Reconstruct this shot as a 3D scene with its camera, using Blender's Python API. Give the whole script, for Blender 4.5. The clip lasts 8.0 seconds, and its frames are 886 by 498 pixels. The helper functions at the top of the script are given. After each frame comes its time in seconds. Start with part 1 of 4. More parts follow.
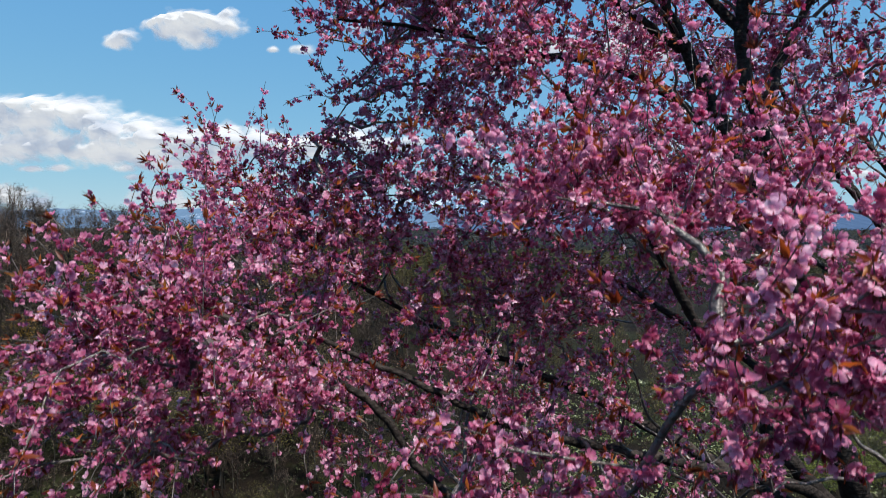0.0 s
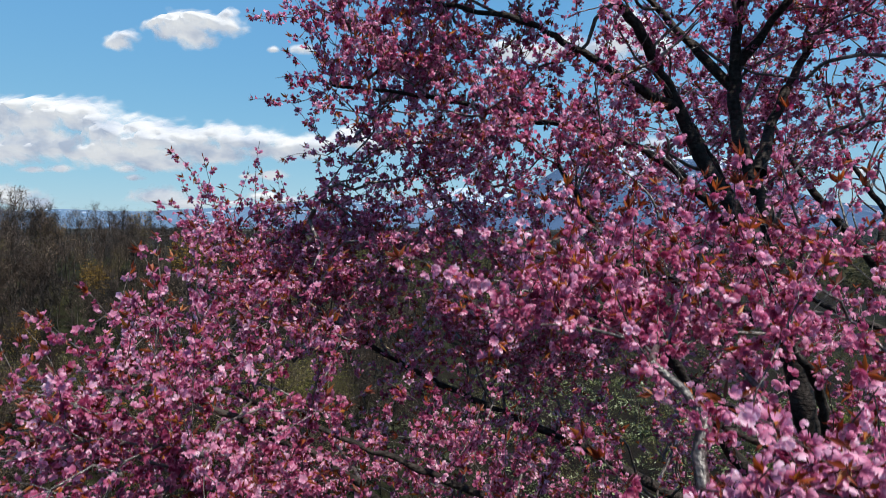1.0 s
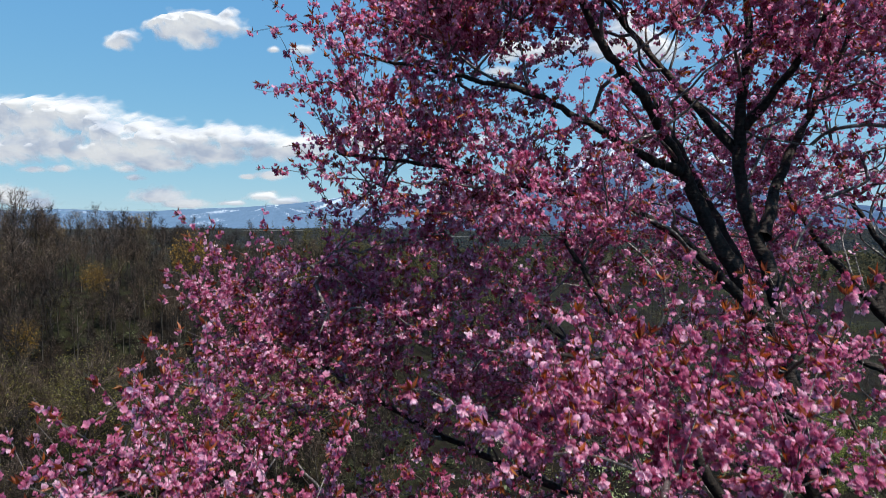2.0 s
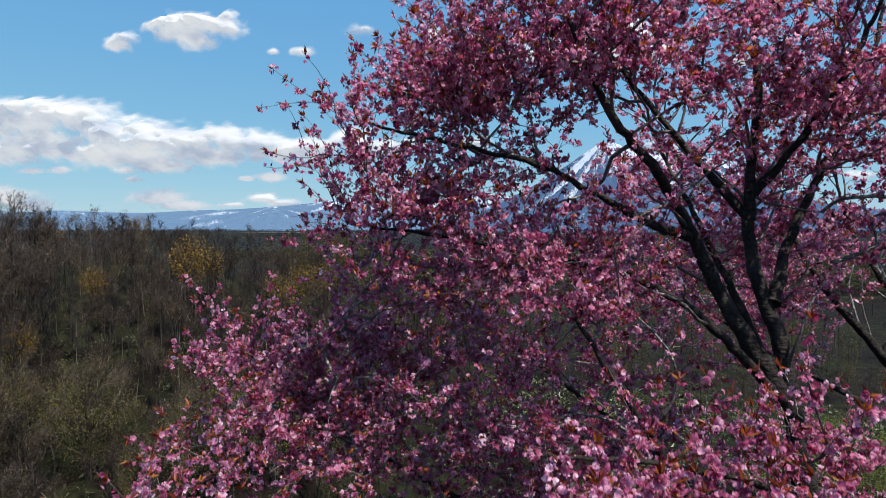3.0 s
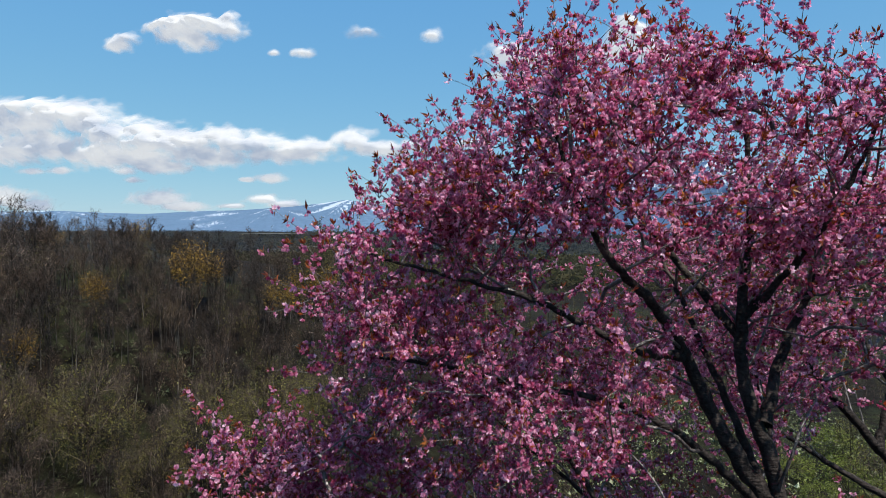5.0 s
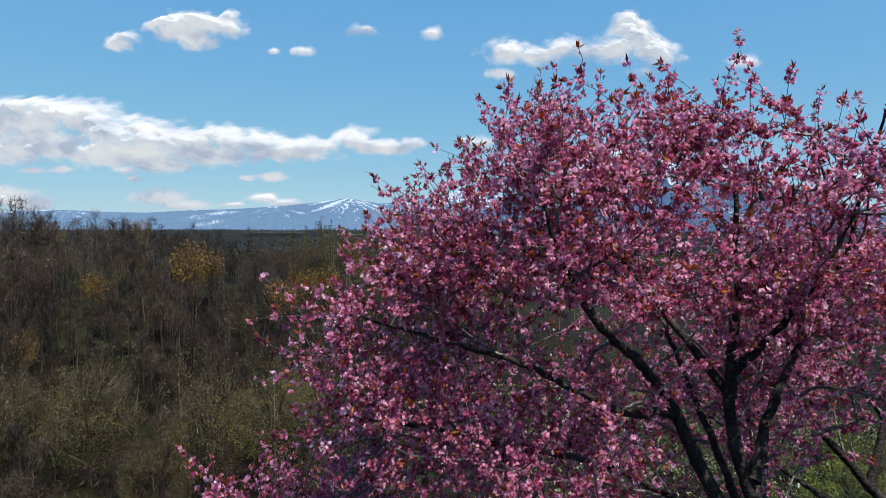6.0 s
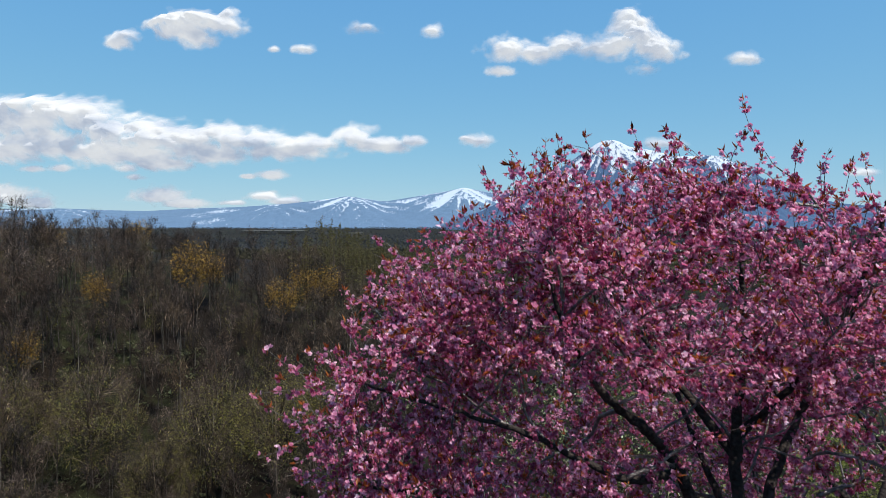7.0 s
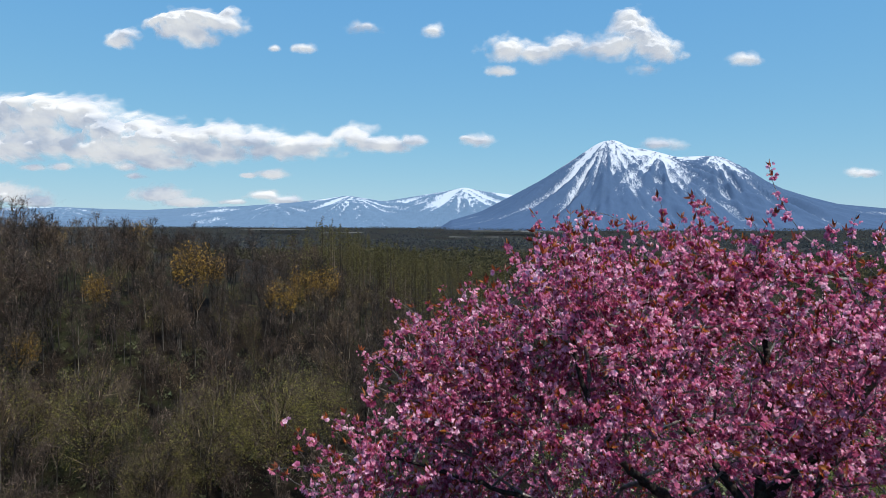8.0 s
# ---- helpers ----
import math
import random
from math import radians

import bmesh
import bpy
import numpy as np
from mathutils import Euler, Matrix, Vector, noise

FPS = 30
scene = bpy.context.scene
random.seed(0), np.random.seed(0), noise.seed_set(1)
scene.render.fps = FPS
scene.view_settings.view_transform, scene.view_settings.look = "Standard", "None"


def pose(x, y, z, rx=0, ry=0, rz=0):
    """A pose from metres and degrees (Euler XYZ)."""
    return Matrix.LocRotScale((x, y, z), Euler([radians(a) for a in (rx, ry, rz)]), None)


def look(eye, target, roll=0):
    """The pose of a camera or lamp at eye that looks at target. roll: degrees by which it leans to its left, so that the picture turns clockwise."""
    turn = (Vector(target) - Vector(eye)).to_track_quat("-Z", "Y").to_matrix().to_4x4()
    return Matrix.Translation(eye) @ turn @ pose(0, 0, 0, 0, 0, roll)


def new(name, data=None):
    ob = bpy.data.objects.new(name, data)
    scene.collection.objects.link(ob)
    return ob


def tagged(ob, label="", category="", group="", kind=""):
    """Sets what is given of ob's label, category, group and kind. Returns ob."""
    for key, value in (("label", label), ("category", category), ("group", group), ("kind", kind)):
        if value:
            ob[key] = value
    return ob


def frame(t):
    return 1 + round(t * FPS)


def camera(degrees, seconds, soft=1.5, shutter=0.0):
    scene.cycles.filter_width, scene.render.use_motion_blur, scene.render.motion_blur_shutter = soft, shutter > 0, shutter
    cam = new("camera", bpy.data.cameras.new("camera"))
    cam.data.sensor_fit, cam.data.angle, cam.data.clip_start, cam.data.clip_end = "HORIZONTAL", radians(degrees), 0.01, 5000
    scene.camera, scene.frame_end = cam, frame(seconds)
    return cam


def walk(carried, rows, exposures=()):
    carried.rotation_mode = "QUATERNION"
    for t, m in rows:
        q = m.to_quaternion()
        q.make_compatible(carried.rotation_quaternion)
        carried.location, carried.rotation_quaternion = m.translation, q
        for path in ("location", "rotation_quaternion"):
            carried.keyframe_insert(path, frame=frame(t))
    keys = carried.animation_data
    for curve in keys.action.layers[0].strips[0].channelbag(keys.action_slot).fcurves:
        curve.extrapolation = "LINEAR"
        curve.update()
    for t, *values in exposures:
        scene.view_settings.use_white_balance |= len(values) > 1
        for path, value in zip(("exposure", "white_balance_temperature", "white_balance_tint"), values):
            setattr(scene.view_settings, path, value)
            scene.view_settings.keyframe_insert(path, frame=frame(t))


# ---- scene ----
cam = camera(71.0, 8.0, soft=0.3, shutter=0.45)
PATH = [
    (0.0, (0.323, 0.566, 3.963), (0.327, 2.564, 3.886), 0.0),
    (0.5, (0.352, 0.573, 4.2), (0.354, 2.571, 4.123), -0.13),
    (1.0, (0.376, 0.572, 4.423), (0.377, 2.571, 4.344), -0.17),
    (1.5, (0.363, 0.56, 4.657), (0.363, 2.559, 4.578), -0.13),
    (3.0, (0.263, 0.615, 5.373), (0.267, 2.614, 5.301), -0.03),
    (3.5, (0.247, 0.61, 5.598), (0.251, 2.609, 5.532), 0.07),
    (4.0, (0.266, 0.585, 5.812), (0.27, 2.584, 5.75), 0.17),
    (4.5, (0.259, 0.561, 6.045), (0.264, 2.559, 5.981), 0.2),
    (6.0, (0.361, 0.558, 6.735), (0.363, 2.557, 6.662), 0.03),
    (6.5, (0.378, 0.577, 6.976), (0.38, 2.575, 6.898), -0.03),
    (7.0, (0.336, 0.601, 7.223), (0.336, 2.599, 7.143), -0.07),
    (7.5, (0.251, 0.661, 7.449), (0.251, 2.66, 7.372), 0.1),
    (8.0, (0.193, 0.699, 7.686), (0.193, 2.697, 7.605), 0.1),
]
walk(cam, [(t, look(e, g, r)) for t, e, g, r in PATH])
scene.view_settings.exposure = 0.6

# ---- light ----
SUN_AZ, SUN_EL = radians(144), radians(62)      # from straight ahead round by the right; height
world = bpy.data.worlds.new("sky")
scene.world = world
world.use_nodes = True
wn = world.node_tree
sky = wn.nodes.new("ShaderNodeTexSky")
sky.sky_type = 'NISHITA'
sky.sun_disc = False
sky.sun_elevation = SUN_EL
sky.sun_rotation = SUN_AZ
sky.altitude = 300
sky.air_density = 1.0
sky.dust_density = 0.0
sky.ozone_density = 1.6
split, join = wn.nodes.new("ShaderNodeSeparateColor"), wn.nodes.new("ShaderNodeCombineColor")
wn.links.new(sky.outputs[0], split.inputs[0])
for k, (power, gain) in enumerate(((0.64, 0.945), (0.40, 2.29), (0.12, 5.05))):     # clear, deep spring blue, paler at the skyline
    p_, g_ = wn.nodes.new("ShaderNodeMath"), wn.nodes.new("ShaderNodeMath")
    p_.operation, g_.operation = 'POWER', 'MULTIPLY'
    p_.inputs[1].default_value, g_.inputs[1].default_value = power, gain
    wn.links.new(split.outputs[k], p_.inputs[0])
    wn.links.new(p_.outputs[0], g_.inputs[0])
    wn.links.new(g_.outputs[0], join.inputs[k])
wn.links.new(join.outputs[0], wn.nodes["Background"].inputs[0])
wn.nodes["Background"].inputs[1].default_value = 0.078
sun = new("sun", bpy.data.lights.new("sun", 'SUN'))
sun.data.energy = 5.0
sun.data.angle = radians(0.53)
sun.data.color = (1.0, 0.94, 0.85)
SUN_DIR = Vector((math.sin(SUN_AZ) * math.cos(SUN_EL), math.cos(SUN_AZ) * math.cos(SUN_EL), math.sin(SUN_EL)))
sun.matrix_world = look(SUN_DIR * 50, (0, 0, 0))


# ---- materials ----
class Mat:
    """A small builder of node materials."""

    def __init__(self, name):
        self.m = bpy.data.materials.new(name)
        self.m.use_nodes = True
        self.t = self.m.node_tree
        self.p = self.t.nodes["Principled BSDF"]
        self.out = self.t.nodes["Material Output"]

    def node(self, kind, **kw):
        n = self.t.nodes.new("ShaderNode" + kind)
        for k, v in kw.items():
            if k in n.inputs:
                n.inputs[k].default_value = v
            else:
                setattr(n, k, v)
        return n

    def link(self, a, b):
        self.t.links.new(a, b)

    def coords(self, scale=(1, 1, 1)):
        c = self.node("TexCoord")
        mp = self.node("Mapping")
        mp.inputs["Scale"].default_value = scale
        self.link(c.outputs["Object"], mp.inputs["Vector"])
        return mp.outputs[0]

    def noise(self, scale, detail=4, vec=None, rough=0.5):
        n = self.node("TexNoise")
        n.inputs["Scale"].default_value = scale
        n.inputs["Detail"].default_value = detail
        n.inputs["Roughness"].default_value = rough
        self.link(vec if vec is not None else self.coords(), n.inputs["Vector"])
        return n.outputs["Fac"]

    def ramp(self, fac, stops):
        r = self.node("ValToRGB")
        e = r.color_ramp.elements
        while len(e) < len(stops):
            e.new(0.5)
        for el, (pos, col) in zip(e, stops):
            el.position = pos
            el.color = (*col, 1)
        self.link(fac, r.inputs[0])
        return r.outputs[0]

    def mix(self, fac, a, b, blend='MIX'):
        n = self.node("Mix", data_type='RGBA', blend_type=blend)
        for sock, v in ((n.inputs[0], fac), (n.inputs[6], a), (n.inputs[7], b)):
            if isinstance(v, (int, float)):
                sock.default_value = v
            elif isinstance(v, tuple):
                sock.default_value = (*v, 1)
            else:
                self.link(v, sock)
        return n.outputs[2]

    def math(self, op, a, b=0.0, clamp=False):
        n = self.node("Math", operation=op, use_clamp=clamp)
        for sock, v in ((n.inputs[0], a), (n.inputs[1], b)):
            if isinstance(v, (int, float)):
                sock.default_value = v
            else:
                self.link(v, sock)
        return n.outputs[0]

    def island(self):
        return self.node("NewGeometry").outputs["Random Per Island"]

    def bump(self, fac, strength, dist):
        b = self.node("Bump")
        b.inputs["Strength"].default_value = strength
        b.inputs["Distance"].default_value = dist
        self.link(fac, b.inputs["Height"])
        self.link(b.outputs[0], self.p.inputs["Normal"])

    def color(self, c, rough=0.6):
        if isinstance(c, tuple):
            self.p.inputs["Base Color"].default_value = (*c, 1)
        else:
            self.link(c, self.p.inputs["Base Color"])
        self.p.inputs["Roughness"].default_value = rough
        return self

    def translucent(self, c, amount):
        """Let part of the light through, as thin petals and leaves do."""
        tr = self.node("BsdfTranslucent")
        if isinstance(c, tuple):
            tr.inputs[0].default_value = (*c, 1)
        else:
            self.link(c, tr.inputs[0])
        mx = self.node("MixShader")
        mx.inputs[0].default_value = amount
        self.link(self.p.outputs[0], mx.inputs[1])
        self.link(tr.outputs[0], mx.inputs[2])
        self.link(mx.outputs[0], self.out.inputs[0])


def petal_material(joined):
    """joined: each blossom is an island of one mesh; otherwise an object of its own. Sprays differ in age, and so in colour."""
    m = Mat("petal_pink")
    one = m.island() if joined else m.node("ObjectInfo").outputs["Random"]
    place = m.node("NewGeometry").outputs["Position"]
    spray = m.ramp(m.noise(5.5, 2, place), [(0.32, (0, 0, 0)), (0.68, (1, 1, 1))])
    chance = m.math('ADD', m.math('MULTIPLY', one, 0.5), m.math('MULTIPLY', spray, 0.5))
    tip = m.node("Attribute", attribute_name="tip").outputs["Fac"]
    deep = m.ramp(chance, [(0.15, (0.18, 0.015, 0.055)), (0.4, (0.355, 0.060, 0.146)), (0.66, (0.58, 0.195, 0.345)), (0.88, (0.77, 0.43, 0.585))])
    pale = m.ramp(chance, [(0.15, (0.325, 0.046, 0.12)), (0.4, (0.57, 0.17, 0.318)), (0.66, (0.81, 0.46, 0.64)), (0.88, (0.93, 0.76, 0.87))])
    c = m.mix(tip, deep, pale)
    m.color(c, 0.45)
    m.p.inputs["Specular IOR Level"].default_value = 0.35
    glow = m.mix(1.0, c, (1.10, 0.88, 0.97), 'MULTIPLY')
    m.translucent(glow, 0.58)
    return m.m


def leaf_material():
    m = Mat("bronze_young_leaf")
    c = m.ramp(m.island(), [(0.0, (0.07, 0.012, 0.008)), (0.55, (0.18, 0.035, 0.012)), (0.85, (0.30, 0.075, 0.018)), (1.0, (0.38, 0.15, 0.03))])
    m.color(c, 0.45)
    m.translucent(m.mix(1.0, c, (1.5, 1.3, 1.0), 'MULTIPLY'), 0.5)
    return m.m


def bark_material(name, dark, pale, gloss, shine, scale=1.0):
    m = Mat(name)
    fine = m.noise(38 * scale, 6)
    rings = m.noise(9 * scale, 4, m.coords((1, 1, 6)))
    patch = m.noise(3.5 * scale, 3)
    c = m.mix(m.ramp(fine, [(0.35, (0, 0, 0)), (0.7, (1, 1, 1))]), dark, pale)
    c = m.mix(m.ramp(patch, [(0.55, (0, 0, 0)), (0.72, (1, 1, 1))]), c, tuple(v * 1.7 for v in pale))
    m.color(c, gloss)
    m.p.inputs["Specular IOR Level"].default_value = shine
    m.bump(m.math('ADD', fine, rings), 0.9, 0.014)
    return m.m


PETAL = petal_material(True)
PETAL_ONE = petal_material(False)
LEAF = leaf_material()
BARK = bark_material("cherry_bark", (0.009, 0.007, 0.0065), (0.036, 0.029, 0.026), 0.7, 0.15)
TWIG = bark_material("cherry_twig_bark", (0.020, 0.014, 0.013), (0.10, 0.084, 0.077), 0.34, 0.8)
m_ = Mat("pedicel_green_red")
m_.color(m_.ramp(m_.island(), [(0, (0.12, 0.03, 0.03)), (1, (0.16, 0.09, 0.03))]), 0.5)
PEDICEL = m_.m


# ---- mesh building ----
def mesh_from(name, verts, faces, material, smooth=False, tips=None):
    """A mesh from arrays: faces is an (n, 3) or (n, 4) array."""
    verts, faces = np.asarray(verts, np.float32), np.asarray(faces, np.int32)
    me = bpy.data.meshes.new(name)
    n, k = faces.shape
    me.vertices.add(len(verts))
    me.vertices.foreach_set("co", verts.ravel())
    me.loops.add(n * k)
    me.loops.foreach_set("vertex_index", faces.ravel())
    me.polygons.add(n)
    me.polygons.foreach_set("loop_start", np.arange(0, n * k, k, dtype=np.int32))
    me.polygons.foreach_set("use_smooth", np.full(n, smooth))
    if tips is not None:
        a = me.attributes.new("tip", 'FLOAT', 'POINT')
        a.data.foreach_set("value", np.asarray(tips, np.float32))
    me.materials.append(material)
    me.update(calc_edges=True)
    me.validate()
    return me


def part(name, me, parent, label="", kind=""):
    ob = new(name, me)
    ob.parent = parent
    return tagged(ob, label, "", "", kind)


def spread(tv, tf, frames_, locs, scales):
    """Many copies of a small template, joined: template vertices (v, 3), faces (f, k); turns (n, 3, 3), places (n, 3), sizes (n,)."""
    n, v = len(locs), len(tv)
    out = np.einsum('nij,vj->nvi', frames_ * scales[:, None, None], tv) + locs[:, None, :]
    fc = tf[None] + (np.arange(n) * v)[:, None, None]
    return out.reshape(-1, 3), fc.reshape(-1, tf.shape[1])


def frames_along(d, rng):
    """Turns whose z lies along d, spun at random."""
    d = d / np.maximum(np.linalg.norm(d, axis=1, keepdims=True), 1e-9)
    r = rng.normal(size=d.shape)
    x = np.cross(d, r)
    x /= np.maximum(np.linalg.norm(x, axis=1, keepdims=True), 1e-9)
    return np.stack([x, np.cross(d, x), d], axis=2)


def tube(points, radii, sides, verts, faces, base=0):
    """Adds a tapering tube along points to the lists verts and faces (quads). Returns nothing."""
    pts = np.asarray(points, float)
    d = np.gradient(pts, axis=0)
    d /= np.maximum(np.linalg.norm(d, axis=1, keepdims=True), 1e-9)
    up = np.array((0.31, 0.9, 0.3))
    start = base + sum(len(v) for v in verts) if not isinstance(verts, Bag) else verts.count
    a = np.linspace(0, 2 * np.pi, sides, endpoint=False)
    x = np.cross(d, up)
    x /= np.maximum(np.linalg.norm(x, axis=1, keepdims=True), 1e-9)
    y = np.cross(d, x)
    ring = pts[:, None] + np.asarray(radii)[:, None, None] * (np.cos(a)[None, :, None] * x[:, None] + np.sin(a)[None, :, None] * y[:, None])
    verts.add(ring.reshape(-1, 3))
    n = len(pts)
    i = np.arange(n - 1)[:, None] * sides + np.arange(sides)[None]
    j = np.arange(n - 1)[:, None] * sides + (np.arange(sides)[None] + 1) % sides
    faces.append((np.stack([i, j, j + sides, i + sides], axis=2).reshape(-1, 4)) + start)


class Bag:
    """Collects blocks of vertices."""

    def __init__(self):
        self.blocks, self.count = [], 0

    def add(self, v):
        self.blocks.append(v)
        self.count += len(v)

    def all(self):
        return np.concatenate(self.blocks)


def curve_through(points, step):
    """A smooth line (Catmull-Rom) through points with about that spacing, and the share of the way at each."""
    p = np.asarray(points, float)
    q = np.vstack([2 * p[0] - p[1], p, 2 * p[-1] - p[-2]])
    out = []
    for i in range(1, len(q) - 2):
        n = max(2, int(np.linalg.norm(q[i + 1] - q[i]) / step))
        t = np.linspace(0, 1, n, endpoint=False)[:, None]
        out.append(0.5 * (2 * q[i] + (q[i + 1] - q[i - 1]) * t + (2 * q[i - 1] - 5 * q[i] + 4 * q[i + 1] - q[i + 2]) * t ** 2
                          + (3 * q[i] - q[i - 1] - 3 * q[i + 1] + q[i + 2]) * t ** 3))
    out.append(p[-1:])
    out = np.vstack(out)
    return out, np.linspace(0, 1, len(out))


# ---- ground ----
def terrain(x, y):
    """Height of the ground: a knoll under the cherry, a ravine, a wooded slope across it on one side, a plain beyond."""
    x, y = np.asarray(x, float), np.asarray(y, float)
    d = np.hypot(x, y)
    near = 0.6 - 0.004 * np.clip(y - 2, 0, None) ** 2 - 0.38 * np.clip(y - 6, 0, None) + 0.10 * np.clip(-y, 0, 60)
    ang = np.degrees(np.arctan2(x, np.maximum(y, 1e-6)))
    left = np.interp(ang, [-60, -26, -12, -4, 6], [1, 1, 0.72, 0.3, 0.0])
    hill = np.interp(d, [0, 70, 95, 115, 140, 165, 200, 260, 340, 500, 900, 1500, 3000, 4800], [-60, -50, -43, -36, -24, -12, -4.5, -2, -6, -24, -38, -38, -28, -18])
    flat = np.interp(d, [0, 70, 110, 180, 300, 600, 1500, 3000, 4800, 9000], [-60, -44, -38, -37, -36, -38, -38, -28, -18, -10])
    far_ = left * hill + (1 - left) * flat
    k = 6.0
    return np.where(y < -5, near, np.maximum(near, far_) + k * np.exp(-np.abs(near - far_) / k) * 0.35) \
        + 0.6 * np.sin(x * 0.045 + 1.0) * np.cos(y * 0.037) * np.clip(d / 80, 0, 1)


def grid_mesh(name, xs, ys, height, material):
    X, Y = np.meshgrid(xs, ys)
    v = np.stack([X, Y, height(X, Y)], axis=2).reshape(-1, 3)
    w = len(xs)
    i = (np.arange(len(ys) - 1)[:, None] * w + np.arange(w - 1)[None]).ravel()
    return mesh_from(name, v, np.stack([i, i + 1, i + w + 1, i + w], axis=1), material, True)


def ground_material():
    m = Mat("woodland_floor")
    big = m.noise(0.02, 4)
    mid = m.noise(0.35, 5)
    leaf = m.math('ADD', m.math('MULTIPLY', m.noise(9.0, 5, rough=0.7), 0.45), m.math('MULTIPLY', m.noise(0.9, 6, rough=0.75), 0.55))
    # litter is near-black: deep shade between the crowns is put into its colour
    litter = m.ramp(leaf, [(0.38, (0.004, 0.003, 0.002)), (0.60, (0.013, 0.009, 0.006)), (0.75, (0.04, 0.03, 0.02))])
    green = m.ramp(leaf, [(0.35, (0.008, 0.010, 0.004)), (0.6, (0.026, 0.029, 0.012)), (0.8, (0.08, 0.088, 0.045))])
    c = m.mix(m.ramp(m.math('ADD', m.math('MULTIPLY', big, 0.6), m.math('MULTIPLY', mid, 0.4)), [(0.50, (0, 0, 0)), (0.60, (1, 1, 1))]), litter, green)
    m.color(c, 0.85)
    m.p.inputs["Specular IOR Level"].default_value = 0.1
    m.bump(leaf, 1.0, 0.6)
    return m.m


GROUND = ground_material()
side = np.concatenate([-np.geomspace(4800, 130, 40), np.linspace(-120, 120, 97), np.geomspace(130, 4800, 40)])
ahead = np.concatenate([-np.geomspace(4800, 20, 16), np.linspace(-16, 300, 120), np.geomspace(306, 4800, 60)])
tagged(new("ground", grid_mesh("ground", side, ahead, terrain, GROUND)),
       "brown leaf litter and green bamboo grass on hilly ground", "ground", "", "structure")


# ---- mountains ----
def mountain_material(name, rock, snow, low, high, streak, glow, line):
    """Wooded rock with snow that thickens with height and lies in the gullies. Distance haze is painted in by the
    colours given and a faint glow.
    """
    m = Mat(name)
    pos = m.node("NewGeometry").outputs["Position"]
    sep = m.node("SeparateXYZ")
    m.link(pos, sep.inputs[0])
    up = m.node("MapRange", clamp=True)
    up.inputs["From Min"].default_value = low
    up.inputs["From Max"].default_value = high
    m.link(sep.outputs["Z"], up.inputs["Value"])
    gully = m.node("Attribute", attribute_name="tip").outputs["Fac"]
    n1 = m.noise(streak, 6, m.coords((1, 0.3, 0.3)), 0.6)
    n2 = m.noise(streak * 5, 6, m.coords((1, 0.4, 0.5)), 0.7)
    s_ = m.math('ADD', m.math('ADD', m.math('MULTIPLY', n1, 0.45), m.math('MULTIPLY', n2, 1.0)),
                m.math('ADD', m.math('MULTIPLY', up.outputs[0], 0.70), m.math('MULTIPLY', gully, 0.62)))
    mk = m.node("MapRange", clamp=True)
    mk.inputs["From Min"].default_value = line
    mk.inputs["From Max"].default_value = line + 0.22
    m.link(s_, mk.inputs["Value"])
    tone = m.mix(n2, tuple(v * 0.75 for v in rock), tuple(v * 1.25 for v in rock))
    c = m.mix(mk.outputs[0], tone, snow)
    m.color(c, 0.9)
    m.p.inputs["Specular IOR Level"].default_value = 0.1
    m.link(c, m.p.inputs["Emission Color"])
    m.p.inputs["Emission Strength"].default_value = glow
    return m.m


# rock blued and snow greyed for haze; the glow lifts both
VOLCANO = mountain_material("hazed_snowy_volcano_slope", (0.034, 0.062, 0.118), (0.30, 0.34, 0.40), 60, 560, 0.03, 0.23, 1.35)
RANGE = mountain_material("hazed_far_range_slope", (0.066, 0.112, 0.180), (0.28, 0.335, 0.41), 80, 280, 0.018, 0.23, 1.30)


def ridge_range(name, xs, hs, yc, depth, material, seed, rough, label, tops):
    """A mountain or chain whose crest follows hs along xs; spurs and gullies run down from its tops. The attribute holds how deep in a gully a point lies."""
    x0, x1 = xs[0], xs[-1]
    gx = np.linspace(x0, x1, 330)
    gy = np.concatenate([np.linspace(-1.0, 0.0, 64), np.linspace(0.03, 0.6, 14)])
    X, Y = np.meshgrid(gx, gy)
    h = np.interp(X, xs, hs)
    h = (h + np.interp(X - 25, xs, hs) + np.interp(X + 25, xs, hs)) / 3
    fall = np.clip(1 - np.abs(Y), 0, 1) ** 1.3
    G, W = np.zeros_like(X), np.zeros_like(X)
    for k, tx in enumerate(tops):
        dx, dy = (X - tx) / depth, -Y + 0.02
        r = np.hypot(dx, dy)
        phi = np.arctan2(dx, dy)
        w = 1 / (0.02 + r ** 3)
        g = np.array([noise.turbulence(Vector((a * 7.5, b * 1.3, seed + 7 * k)), 5, False, noise_basis='PERLIN_ORIGINAL', amplitude_scale=0.55, frequency_scale=2.1)
                      for a, b in zip(phi.ravel(), r.ravel())]).reshape(X.shape)
        G, W = G + g * w, W + w
    G = G / W
    G = (G - G.mean()) / (G.std() + 1e-6)
    edge = np.clip(np.minimum(X - x0, x1 - X) / 150, 0, 1)
    Z = h * fall - rough * G * np.clip(np.abs(Y) * 4, 0.02, 1) * np.clip(h / 300, 0.1, 1) * fall ** 0.5
    Z = Z * edge - 52 * (1 - edge) - 45 * (1 - fall)
    v = np.stack([X, yc + Y * depth, Z], axis=2).reshape(-1, 3)
    w = len(gx)
    i = (np.arange(len(gy) - 1)[:, None] * w + np.arange(w - 1)[None]).ravel()
    me = mesh_from(name, v, np.stack([i, i + 1, i + w + 1, i + w], axis=1), material, True, np.clip(0.5 + 0.3 * G, 0, 1).ravel())
    return tagged(new(name, me), label, "mountain", "", "structure")


